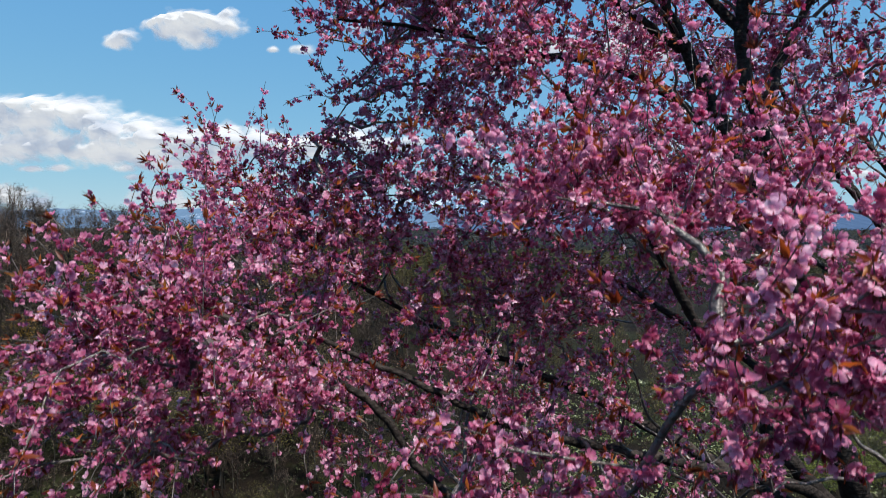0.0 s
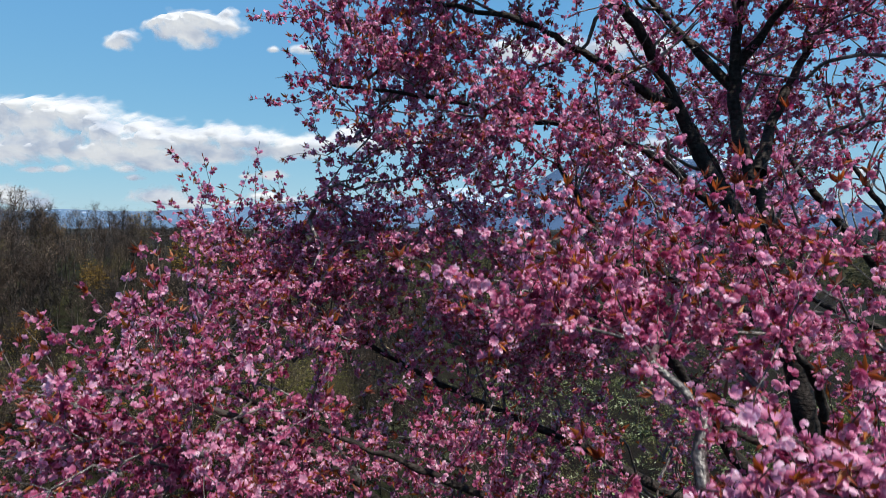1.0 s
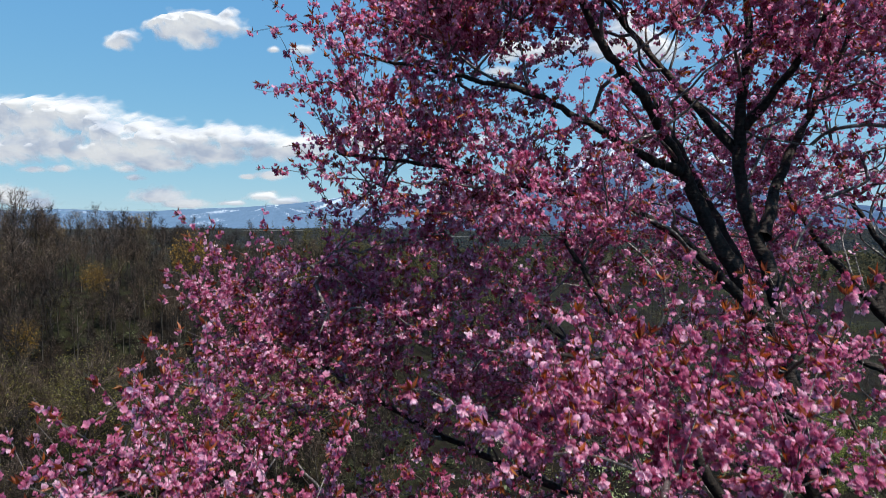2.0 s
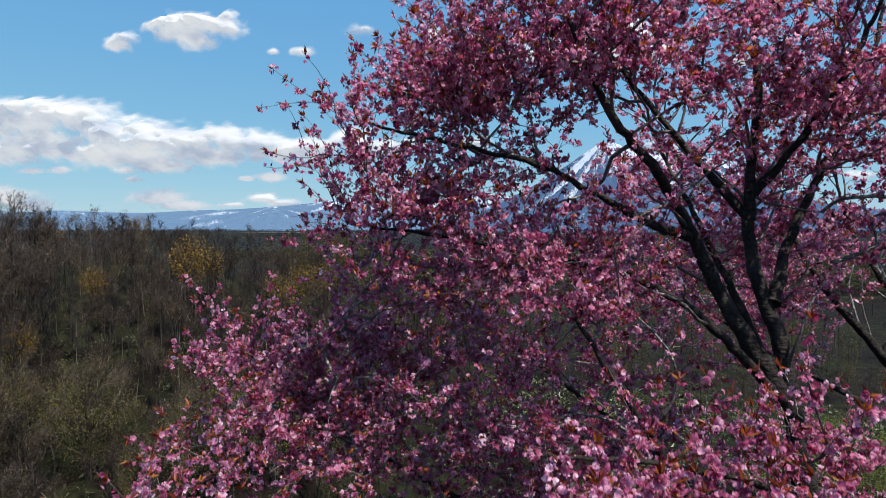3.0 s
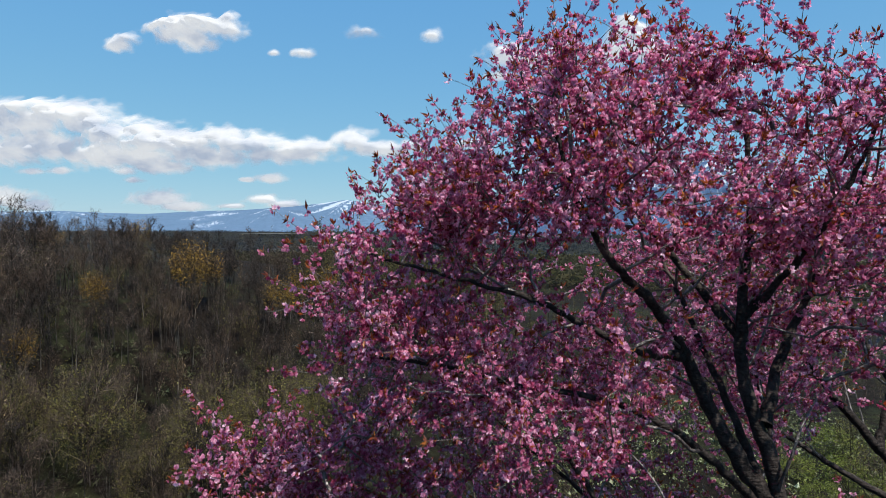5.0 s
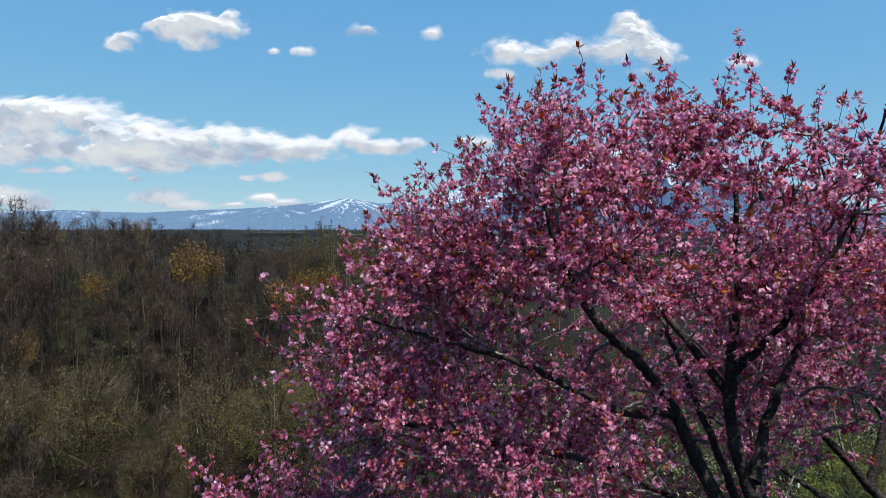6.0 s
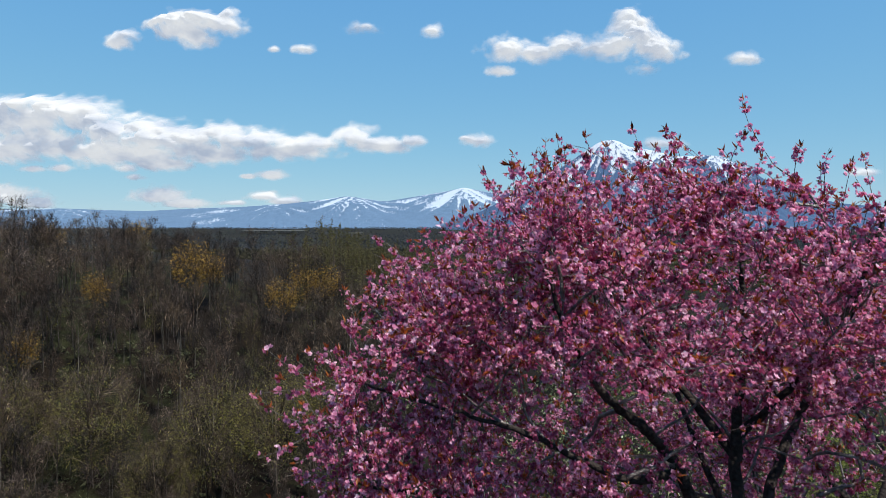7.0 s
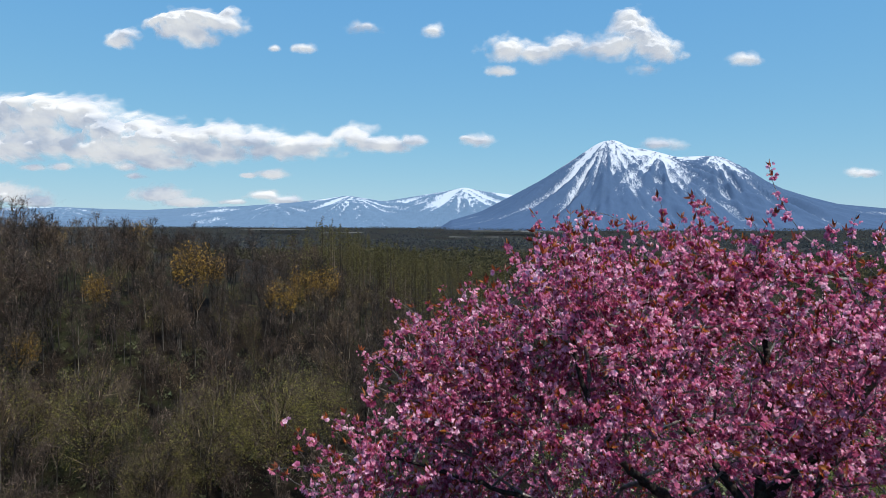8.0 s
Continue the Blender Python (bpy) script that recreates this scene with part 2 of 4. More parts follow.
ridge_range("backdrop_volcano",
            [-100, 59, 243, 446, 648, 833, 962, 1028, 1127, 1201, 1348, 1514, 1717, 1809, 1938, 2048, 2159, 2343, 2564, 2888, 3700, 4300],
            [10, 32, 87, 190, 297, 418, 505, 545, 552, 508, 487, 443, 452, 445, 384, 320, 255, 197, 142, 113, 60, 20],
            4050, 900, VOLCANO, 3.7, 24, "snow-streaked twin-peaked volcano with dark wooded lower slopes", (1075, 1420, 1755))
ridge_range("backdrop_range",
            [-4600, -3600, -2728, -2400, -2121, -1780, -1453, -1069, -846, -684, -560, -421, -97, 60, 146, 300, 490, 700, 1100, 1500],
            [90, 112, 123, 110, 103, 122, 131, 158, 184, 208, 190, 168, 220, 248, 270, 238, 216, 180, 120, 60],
            4450, 380, RANGE, 8.1, 9, "distant mountain chain with patches of spring snow, blued by painted haze", (-2700, -1200, -640, 130))


# ---- clouds ----
def cloud_material():
    m = Mat("cumulus")
    den = m.node("Attribute", attribute_name="tip").outputs["Fac"]
    n = m.noise(0.0075, 5, rough=0.5)
    a = m.math('ADD', m.math('MULTIPLY', den, 2.1), m.math('MULTIPLY', m.math('SUBTRACT', n, 0.5), 2.1))
    mr = m.node("MapRange", clamp=True, interpolation_type='SMOOTHSTEP')
    mr.inputs["From Min"].default_value = 0.0
    mr.inputs["From Max"].default_value = 1.35
    m.link(a, mr.inputs["Value"])
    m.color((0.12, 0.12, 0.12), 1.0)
    # lit whites and shaded blue-greys of the billows are painted by noise
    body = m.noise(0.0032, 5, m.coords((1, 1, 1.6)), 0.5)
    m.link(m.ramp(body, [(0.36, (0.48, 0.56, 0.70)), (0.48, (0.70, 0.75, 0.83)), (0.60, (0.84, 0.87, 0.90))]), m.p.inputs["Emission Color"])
    # glow replaces sunlight scattered within the cloud
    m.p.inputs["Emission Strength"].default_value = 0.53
    m.bump(m.noise(0.007, 4, rough=0.45), 0.15, 50)
    lit = m.p.outputs[0]
    tr = m.node("BsdfTransparent")
    mx = m.node("MixShader")
    m.link(mr.outputs[0], mx.inputs[0])
    m.link(tr.outputs[0], mx.inputs[1])
    m.link(lit, mx.inputs[2])
    m.link(mx.outputs[0], m.out.inputs[0])
    return m.m


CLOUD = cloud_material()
CLOUD_Y = 4820.0


def cloud(puffs, label, dense=1.0, seed=0.0):
    """A bank of cumulus: puffs are (across, up, half width, half height) as shares of the distance."""
    p = np.array(puffs) * CLOUD_Y
    step = max(11.0, (p[:, 2].max()) / 34)
    x0, x1 = (p[:, 0] - 1.5 * p[:, 2]).min(), (p[:, 0] + 1.5 * p[:, 2]).max()
    z0, z1 = (p[:, 1] - 1.6 * p[:, 3]).min(), (p[:, 1] + 1.6 * p[:, 3]).max()
    gx, gz = np.arange(x0, x1, step), np.arange(z0, z1, step * 0.7)
    X, Z = np.meshgrid(gx, gz)
    F, body = np.full(X.shape, -9.0), np.zeros(X.shape)
    for cx, cz, rx, rz in p:
        one = 1 - np.hypot((X - cx) / rx, (Z - cz) / (rz * np.where(Z < cz, 0.72, 1.0)))
        F = np.maximum(F, one)
        body += np.exp(-2.2 * np.clip(1 - one, 0, 3) ** 2) * rz
    N = np.array([noise.fractal(Vector((a * 0.011, b * 0.014, seed)), 1.0, 2.0, 5) for a, b in zip(X.ravel(), Z.ravel())]).reshape(X.shape)
    F = F + 0.22 * N
    depth = 0.9 * body * (1 + 0.25 * N)
    v = np.stack([X, CLOUD_Y - depth, Z], axis=2).reshape(-1, 3)
    w = len(gx)
    i = (np.arange(len(gz) - 1)[:, None] * w + np.arange(w - 1)[None]).ravel()
    f = np.stack([i, i + 1, i + w + 1, i + w], axis=1)
    f = f[(F.ravel()[f] > -0.30).any(axis=1)]
    used, inv = np.unique(f, return_inverse=True)
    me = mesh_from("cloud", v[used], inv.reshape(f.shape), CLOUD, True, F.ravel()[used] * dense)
    return tagged(new("backdrop_cloud", me), label, "cloud", "", "structure")


WHITE = "small white fair-weather cumulus cloud in the blue sky"
cloud([(-0.39, 0.308, 0.075, 0.028), (-0.435, 0.314, 0.05, 0.020), (-0.37, 0.312, 0.03, 0.022), (-0.345, 0.312, 0.045, 0.026), (-0.335, 0.330, 0.018, 0.018), (-0.385, 0.292, 0.045, 0.022), (-0.40, 0.322, 0.055, 0.024), (-0.42, 0.302, 0.05, 0.022)],
      "bright white cumulus cloud with ragged edges", 1.0, 1.0)
cloud([(-0.506, 0.290, 0.036, 0.021), (-0.495, 0.298, 0.02, 0.014)], WHITE, 1.0, 2.0)
cloud([(-0.222, 0.279, 0.026, 0.011), (-0.268, 0.278, 0.014, 0.008)], WHITE, 0.8, 3.0)
cloud([(-0.125, 0.311, 0.03, 0.016)], WHITE, 0.75, 4.0)
cloud([(-0.02, 0.305, 0.026, 0.017)], WHITE, 0.7, 5.0)
cloud([(0.100, 0.275, 0.045, 0.030), (0.15, 0.268, 0.05, 0.022), (0.19, 0.282, 0.04, 0.026), (0.295, 0.300, 0.05, 0.045), (0.33, 0.274, 0.065, 0.030), (0.26, 0.276, 0.055, 0.030), (0.285, 0.322, 0.024, 0.022), (0.092, 0.243, 0.034, 0.012)],
      "broad white cumulus cloud with a greyish base", 1.0, 6.0)
cloud([(0.32, 0.246, 0.03, 0.012)], WHITE, 0.5, 7.0)
cloud([(0.478, 0.262, 0.034, 0.017)], WHITE, 0.8, 8.0)
cloud([(-0.68, 0.158, 0.13, 0.044), (-0.60, 0.168, 0.085, 0.042), (-0.63, 0.182, 0.045, 0.026), (-0.54, 0.162, 0.065, 0.038), (-0.50, 0.140, 0.085, 0.040), (-0.43, 0.128, 0.09, 0.032),
       (-0.35, 0.142, 0.06, 0.028), (-0.30, 0.132, 0.08, 0.028), (-0.22, 0.126, 0.09, 0.022), (-0.14, 0.136, 0.05, 0.030), (-0.10, 0.126, 0.07, 0.022), (-0.05, 0.132, 0.03, 0.014), (-0.47, 0.108, 0.11, 0.026), (-0.62, 0.124, 0.15, 0.036), (-0.36, 0.110, 0.10, 0.026), (-0.70, 0.115, 0.12, 0.03), (-0.52, 0.112, 0.12, 0.032), (-0.44, 0.096, 0.07, 0.016), (-0.24, 0.116, 0.10, 0.022), (-0.40, 0.132, 0.10, 0.034), (-0.46, 0.146, 0.07, 0.032), (-0.67, 0.182, 0.07, 0.030), (-0.57, 0.178, 0.06, 0.030)],
      "long bank of white cumulus with a flat blue-grey base", 1.0, 9.0)
cloud([(-0.61, 0.091, 0.026, 0.010)], WHITE, 1.0, 10.0)
cloud([(-0.655, 0.090, 0.028, 0.008)], WHITE, 0.85, 11.0)
cloud([(-0.505, 0.091, 0.03, 0.010), (-0.49, 0.076, 0.022, 0.008)], WHITE, 0.85, 12.0)
cloud([(-0.275, 0.080, 0.04, 0.011), (-0.31, 0.078, 0.02, 0.006)], WHITE, 0.9, 13.0)
cloud([(-0.285, 0.046, 0.045, 0.012), (-0.25, 0.038, 0.04, 0.010), (-0.34, 0.036, 0.03, 0.007)], WHITE, 0.9, 14.0)
cloud([(-0.455, 0.046, 0.06, 0.020), (-0.41, 0.034, 0.06, 0.012)], WHITE, 0.95, 15.0)
cloud([(-0.69, 0.048, 0.06, 0.026), (-0.65, 0.035, 0.05, 0.014)], WHITE, 1.0, 16.0)
cloud([(0.056, 0.134, 0.032, 0.015), (0.035, 0.138, 0.012, 0.006)], WHITE, 0.85, 17.0)
cloud([(0.345, 0.128, 0.05, 0.014)], WHITE, 0.8, 18.0)
cloud([(0.67, 0.082, 0.036, 0.012)], WHITE, 0.85, 19.0)
cloud([(0.95, 0.20, 0.16, 0.05), (1.1, 0.19, 0.14, 0.06)], WHITE, 1.0, 20.0)
cloud([(-1.0, 0.21, 0.2, 0.05), (-1.2, 0.2, 0.15, 0.06)], WHITE, 1.0, 21.0)


# ---- woods ----
def wood_material(name, stops, rough=0.7, through_=0.0, tints=None):
    """Colour varies from blade to blade, and by the tints from tree to tree."""
    m = Mat(name)
    c = m.ramp(m.island(), stops)
    if tints:
        c = m.mix(1.0, c, m.ramp(m.node("Attribute", attribute_name="tip").outputs["Fac"], tints), 'MULTIPLY')
    m.color(c, rough)
    m.p.inputs["Specular IOR Level"].default_value = 0.25
    if through_:
        m.translucent(c, through_)
    return m.m


TWIGWOOD = wood_material("bare_twigs", [(0, (0.014, 0.011, 0.009)), (0.6, (0.040, 0.031, 0.025)), (0.93, (0.078, 0.064, 0.053)), (1, (0.26, 0.23, 0.19))], 0.7, 0.0,
                         [(0, (0.30, 0.28, 0.30)), (0.3, (0.55, 0.49, 0.50)), (0.55, (0.95, 0.78, 0.68)), (0.8, (1.25, 1.15, 1.15)), (1, (1.6, 1.35, 0.92))])
STEM = wood_material("grey_stems", [(0, (0.008, 0.007, 0.006)), (0.6, (0.024, 0.021, 0.018)), (1, (0.13, 0.12, 0.108))], 0.8, 0.0, [(0, (0.5, 0.5, 0.5)), (1, (1.2, 1.2, 1.15))])
GOLD = wood_material("golden_young_leaves", [(0, (0.11, 0.064, 0.012)), (0.6, (0.21, 0.125, 0.020)), (1, (0.33, 0.21, 0.04))], 0.6, 0.3)
OLIVE = wood_material("olive_young_leaves", [(0, (0.065, 0.063, 0.013)), (0.6, (0.125, 0.118, 0.024)), (1, (0.21, 0.195, 0.05))], 0.6, 0.3)
BIRCH_LEAF = wood_material("birch_young_leaves", [(0, (0.085, 0.078, 0.016)), (0.6, (0.155, 0.142, 0.030)), (1, (0.25, 0.23, 0.06))], 0.6, 0.35)
LARCH = wood_material("larch_green", [(0, (0.050, 0.044, 0.016)), (0.7, (0.090, 0.080, 0.026)), (1, (0.13, 0.117, 0.038))], 0.7, 0.4)


def blade(a, d, width, rng):
    """A thin three-sided sliver from a along d."""
    s = np.cross(d, rng.normal(size=3))
    s = s / max(np.linalg.norm(s), 1e-6) * width
    return np.array([a - s, a + s, a + d])


def crown_tree(seed, h, r, base=0.35, limbs=11, subs=46, twigs=420, leaves=0, leaf_size=0.08, width=0.036, tuft=0.5):
    """A broad tree whose fine twigs thicken into a lumpy dome; young leaves gather on some lumps. Returns (wood, leaf) triangles."""
    rng = np.random.default_rng(seed)
    tri = []
    top = np.array((rng.normal() * 0.04 * h, rng.normal() * 0.04 * h, h * 0.9))
    r0 = 0.0085 * h
    a = np.linspace(0, 2 * np.pi, 5, endpoint=False)
    ring = np.stack([np.cos(a), np.sin(a), 0 * a], axis=1)
    levels = [(0.0, 1.0), (0.35, 0.72), (0.7, 0.4), (1.0, 0.06)]
    for (u0, k0), (u1, k1) in zip(levels[:-1], levels[1:]):
        A, B = ring * r0 * k0 + top * u0, ring * r0 * k1 + top * u1
        for i in range(5):
            j = (i + 1) % 5
            tri += [np.array([A[i], A[j], B[j]]), np.array([A[i], B[j], B[i]])]
    mid, half = h * (base + (1 - base) * 0.45), np.array((r, r, h * (1 - base) * 0.55))
    bumps = rng.normal(size=(9, 3))
    bumps /= np.linalg.norm(bumps, axis=1, keepdims=True)

    def shell(d):
        """Points of the lumpy dome in the directions d."""
        near = np.max(d @ bumps.T, axis=1)
        return d * half * (0.72 + 0.34 * np.clip((near - 0.55) / 0.45, 0, 1))[:, None] + np.array((0, 0, mid))

    def ways(n, up):
        d = rng.normal(size=(n, 3))
        d[:, 2] = d[:, 2] * 0.8 + up
        return d / np.linalg.norm(d, axis=1, keepdims=True)

    ends = shell(ways(limbs, 0.35))
    starts = top[None] * np.clip((ends[:, 2] - 0.35 * np.hypot(ends[:, 0], ends[:, 1])) / h * rng.uniform(0.7, 0.95, limbs), 0.15, 0.95)[:, None]
    for p, e in zip(starts, ends):
        for _ in range(2):
            tri.append(blade(p, (e - p) * 0.9, 0.0028 * h * rng.uniform(0.5, 1.1), rng))
    d2 = ways(subs, 0.3)
    e2 = shell(d2)
    near = np.argmin(np.linalg.norm(e2[:, None] - ends[None], axis=2), axis=1)
    q = starts[near] + (ends[near] - starts[near]) * rng.uniform(0.25, 0.8, (subs, 1))
    for p, e in zip(q, e2):
        tri.append(blade(p, e - p, 0.0022 * h, rng))
    d3 = ways(twigs, 0.35)
    e3 = shell(d3) * rng.uniform(0.72, 1.0, (twigs, 1)) ** np.array((1, 1, 0.6))
    g = d3 * 0.8 + rng.normal(size=(twigs, 3)) * 0.45 + np.array((0, 0, 0.55))
    g = g / np.linalg.norm(g, axis=1, keepdims=True) * rng.uniform(0.04, 0.10, (twigs, 1)) * h
    sd = np.cross(g, rng.normal(size=(twigs, 3)))
    sd = sd / np.linalg.norm(sd, axis=1, keepdims=True) * width
    fine = np.stack([e3 - sd, e3 + sd, e3 + g], axis=1)
    lv = np.zeros((0, 3, 3))
    if leaves:
        dl = ways(leaves, 0.3)
        some = np.max(dl @ bumps[:4].T, axis=1) > 1 - tuft - rng.uniform(0, 0.35, leaves)
        dl = dl[some]
        n = len(dl)
        c = shell(dl) * rng.uniform(0.75, 1.06, (n, 1)) + rng.normal(size=(n, 3)) * 0.03 * h
        lv = c[:, None] + rng.normal(size=(n, 3, 3)) * leaf_size
    return np.concatenate([np.array(tri), fine]), lv


def bare_tree(seed, h, wide, limbs=15):
    """A slender leafless tree: a straight stem, steep limbs that leave it from a third of its height, and upright sprays of twigs on them."""
    rng = np.random.default_rng(seed)
    tri = []
    top = np.array((rng.normal() * 0.05 * h, rng.normal() * 0.05 * h, h * 0.95))
    r0 = 0.0095 * h
    a = np.linspace(0, 2 * np.pi, 4, endpoint=False)
    ring = np.stack([np.cos(a), np.sin(a), 0 * a], axis=1)
    for (u0, k0), (u1, k1) in (((0.0, 1.0), (0.5, 0.62)), ((0.5, 0.62), (1.0, 0.05))):
        A, B = ring * r0 * k0 + top * u0, ring * r0 * k1 + top * u1
        for i in range(4):
            j = (i + 1) % 4
            tri += [np.array([A[i], A[j], B[j]]), np.array([A[i], B[j], B[i]])]
    for k in range(limbs):
        u = rng.uniform(0.42, 0.90)
        p = top * u
        az = k * 2.4 + rng.normal() * 0.4
        L = (1.05 - u) * h * rng.uniform(0.45, 0.7) + 0.8
        d = np.array((math.cos(az) * wide, math.sin(az) * wide, rng.uniform(0.75, 1.1)))
        d = d / np.linalg.norm(d) * L
        for _ in range(2):
            tri.append(blade(p, d, 0.0032 * h, rng))
        for _ in range(11):
            q = p + d * rng.uniform(0.25, 0.95)
            e = d / L * 0.5 + rng.normal(size=3) * 0.6 + np.array((0, 0, 0.3))
            e = e / np.linalg.norm(e) * rng.uniform(0.05, 0.11) * h
            tri.append(blade(q, e, 0.036, rng))
            for _ in range(2):
                g = e * 0.35 + rng.normal(size=3) * 0.32 + np.array((0, 0, 0.12))
                tri.append(blade(q + e * rng.uniform(0.3, 0.95), g, 0.032, rng))
    return np.array(tri[16:]), np.zeros((0, 3, 3)), np.array(tri[:16])


def larch_tree(seed, h, twigs=90, leaf=2):
    """A straight, narrow conifer with short level branches just turning green."""
    rng = np.random.default_rng(seed)
    tri, lv = [], []
    for k in range(3):
        a = k * 2.1
        s = np.array((math.cos(a), math.sin(a), 0)) * 0.0085 * h
        s2 = np.array((math.cos(a + 2.1), math.sin(a + 2.1), 0)) * 0.0085 * h
        tri.append(np.array([s, s2, (0, 0, h)]))
    for k in range(twigs):
        u = rng.uniform(0.30, 0.99)
        az = rng.uniform(0, 2 * np.pi)
        L = (1.06 - u) * h * 0.13 * rng.uniform(0.6, 1.1) + 0.3
        d = np.array((math.cos(az) * L, math.sin(az) * L, L * rng.uniform(-0.15, 0.35)))
        p = np.array((0, 0, u * h))
        tri.append(blade(p, d, 0.024, rng))
        for _ in range(leaf):
            c = p + d * rng.uniform(0.25, 1.0)
            lv.append(c + rng.normal(size=(3, 3)) * (0.20, 0.20, 0.11))
    return np.array(tri), np.array(lv).reshape(-1, 3, 3)


def scatter(templates, which, places, turns, sizes):
    """Joined copies of triangle templates. Returns vertices, faces and a chance value for each copy."""
    out, tint = [], []
    for k, tpl in enumerate(templates):
        sel = which == k
        if not sel.any() or not len(tpl):
            continue
        c, s = np.cos(turns[sel]), np.sin(turns[sel])
        R = np.zeros((sel.sum(), 3, 3))
        R[:, 0, 0], R[:, 0, 1], R[:, 1, 0], R[:, 1, 1], R[:, 2, 2] = c, -s, s, c, 1
        v = np.einsum('nij,vj->nvi', R * sizes[sel][:, None, None], tpl.reshape(-1, 3)) + places[sel][:, None]
        out.append(v.reshape(-1, 3))
        tint.append(np.repeat((turns[sel] * 7.31) % 1.0, tpl.size // 3))
    v = np.vstack(out)
    return v, np.arange(len(v)).reshape(-1, 3), np.concatenate(tint)


def fan_points(rng, n, a0, a1, d0, d1):
    """Places spread evenly over a sector of the ground: angles from straight ahead, distances."""
    a = np.radians(rng.uniform(a0, a1, n))
    d = np.sqrt(rng.uniform(d0 ** 2, d1 ** 2, n))
    x, y = d * np.sin(a), d * np.cos(a)
    return np.stack([x, y, terrain(x, y) - 0.2], axis=1)


def wood_stuff(name, templates, places, rng, label, leaf_material, sizes=(0.85, 1.4), wood=None, grow=None):
    n = len(places)
    which = rng.integers(0, len(templates), n)
    turns, sz = rng.uniform(0, 6.28, n), rng.uniform(*sizes, n)
    if grow:
        sz = sz * grow(places)
    root = tagged(new(name), label, "woods", "", "stuff")
    v, f, tint = scatter([t[0] for t in templates], which, places, turns, sz)
    part("branches", mesh_from("branches", v, f, wood or TWIGWOOD, False, tint), root, "", "stuff")
    if len(templates[0]) > 2:
        v, f, tint = scatter([t[2] for t in templates], which, places, turns, sz)
        part("stems", mesh_from("stems", v, f, STEM, False, tint), root, "grey upright stems", "stuff")
    if any(len(t[1]) for t in templates):
        v, f, tint = scatter([t[1] for t in templates], which, places, turns, sz)
        part("leaves", mesh_from("leaves", v, f, leaf_material), root, "", "stuff")
    return root


rng = np.random.default_rng(5)
BARE = [bare_tree(s, 13.0 + s % 4 * 1.3, 0.44 + 0.09 * (s % 3), 14 + s % 4) for s in range(10)]
BUDDING = [crown_tree(40 + s, 9.5 + s, 2.8, 0.4, 11, 40, 300, 620, 0.085, tuft=0.5) for s in range(5)]
SPARSE = [crown_tree(80 + s, 10 + s, 3.0, 0.3, 10, 36, 260) for s in range(5)]


def crest_sizes(p):
    """The woods stand taller at the high end of the slope."""
    return np.interp(np.degrees(np.arctan2(p[:, 0], p[:, 1])), [-36, -34, -31, -26, -10, 10], [1.10, 0.98, 0.80, 0.74, 0.80, 0.8])


wood_stuff("bare_woods", BARE, np.vstack([fan_points(rng, 760, -42, -3, 96, 205), fan_points(rng, 60, -42, -8, 205, 260)]), rng,
           "leafless brown broadleaf woods on the slope across the ravine", OLIVE, (0.8, 1.25), None, crest_sizes)
wood_stuff("budding_woods", BUDDING, fan_points(rng, 110, -42, -8, 80, 200), rng, "scattered broadleaf trees with first olive leaves", OLIVE, (0.7, 1.1), None, crest_sizes)
wood_stuff("bare_woods", SPARSE, fan_points(rng, 150, -46, -4, 280, 420), rng, "leafless woods along the crest of the slope", OLIVE, (0.7, 1.0), None, crest_sizes)
wood_stuff("bare_woods", SPARSE, fan_points(rng, 90, 2, 46, 95, 230), rng, "leafless woods on the valley floor", OLIVE, (0.6, 1.0))
wood_stuff("budding_woods", BUDDING, fan_points(rng, 130, 2, 46, 90, 260), rng, "young broadleaf woods coming into olive leaf", OLIVE, (0.6, 1.0))


def low_ground(p, most):
    """The places that lie lower than that."""
    return p[p[:, 2] < most]


TALL_LARCHES = [larch_tree(30 + s, 22 + s, 100, 3) for s in range(4)]
wood_stuff("larch_woods", TALL_LARCHES, low_ground(fan_points(rng, 460, -14, 6, 168, 330), -15), rng, "tall straight larch stand turning green beside the slope", LARCH, (0.8, 1.1))
LARCHES = [larch_tree(s, 17 + s, 44, 2) for s in range(4)]
wood_stuff("larch_woods", LARCHES, np.vstack([fan_points(rng, 350, -16, 6, 330, 520), fan_points(rng, 200, 6, 45, 235, 470)]), rng, "straight larch woods turning green in the valley", LARCH, (0.7, 1.1))


def grove(seed, n, wide, blades):
    """Rounded crowns standing close together, each a dome of ragged blades."""
    r = np.random.default_rng(seed)
    out = []
    for _ in range(n):
        c = np.array((*(r.normal(size=2) * wide * 0.4), 0.0))
        hh, ww = r.uniform(7, 13), r.uniform(2.2, 4.2)
        for _ in range(blades):
            d = r.normal(size=3)
            d[2] = abs(d[2])
            d = d / np.linalg.norm(d) * (ww, ww, hh * 0.55) + (0, 0, hh * 0.4)
            out.append(c + d + r.normal(size=(3, 3)) * (0.42 * ww, 0.42 * ww, 0.12 * hh))
    return np.array(out), np.zeros((0, 3, 3))


FAR = [grove(60 + k, 13, 40, 7) for k in range(5)]
FARTHER = [grove(70 + k, 14, 60, 5) for k in range(5)]
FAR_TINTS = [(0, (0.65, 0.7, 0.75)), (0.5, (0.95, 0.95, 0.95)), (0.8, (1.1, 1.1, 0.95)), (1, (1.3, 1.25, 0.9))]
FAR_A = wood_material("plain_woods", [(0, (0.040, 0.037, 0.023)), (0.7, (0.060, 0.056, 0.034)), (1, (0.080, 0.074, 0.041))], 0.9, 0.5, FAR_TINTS)
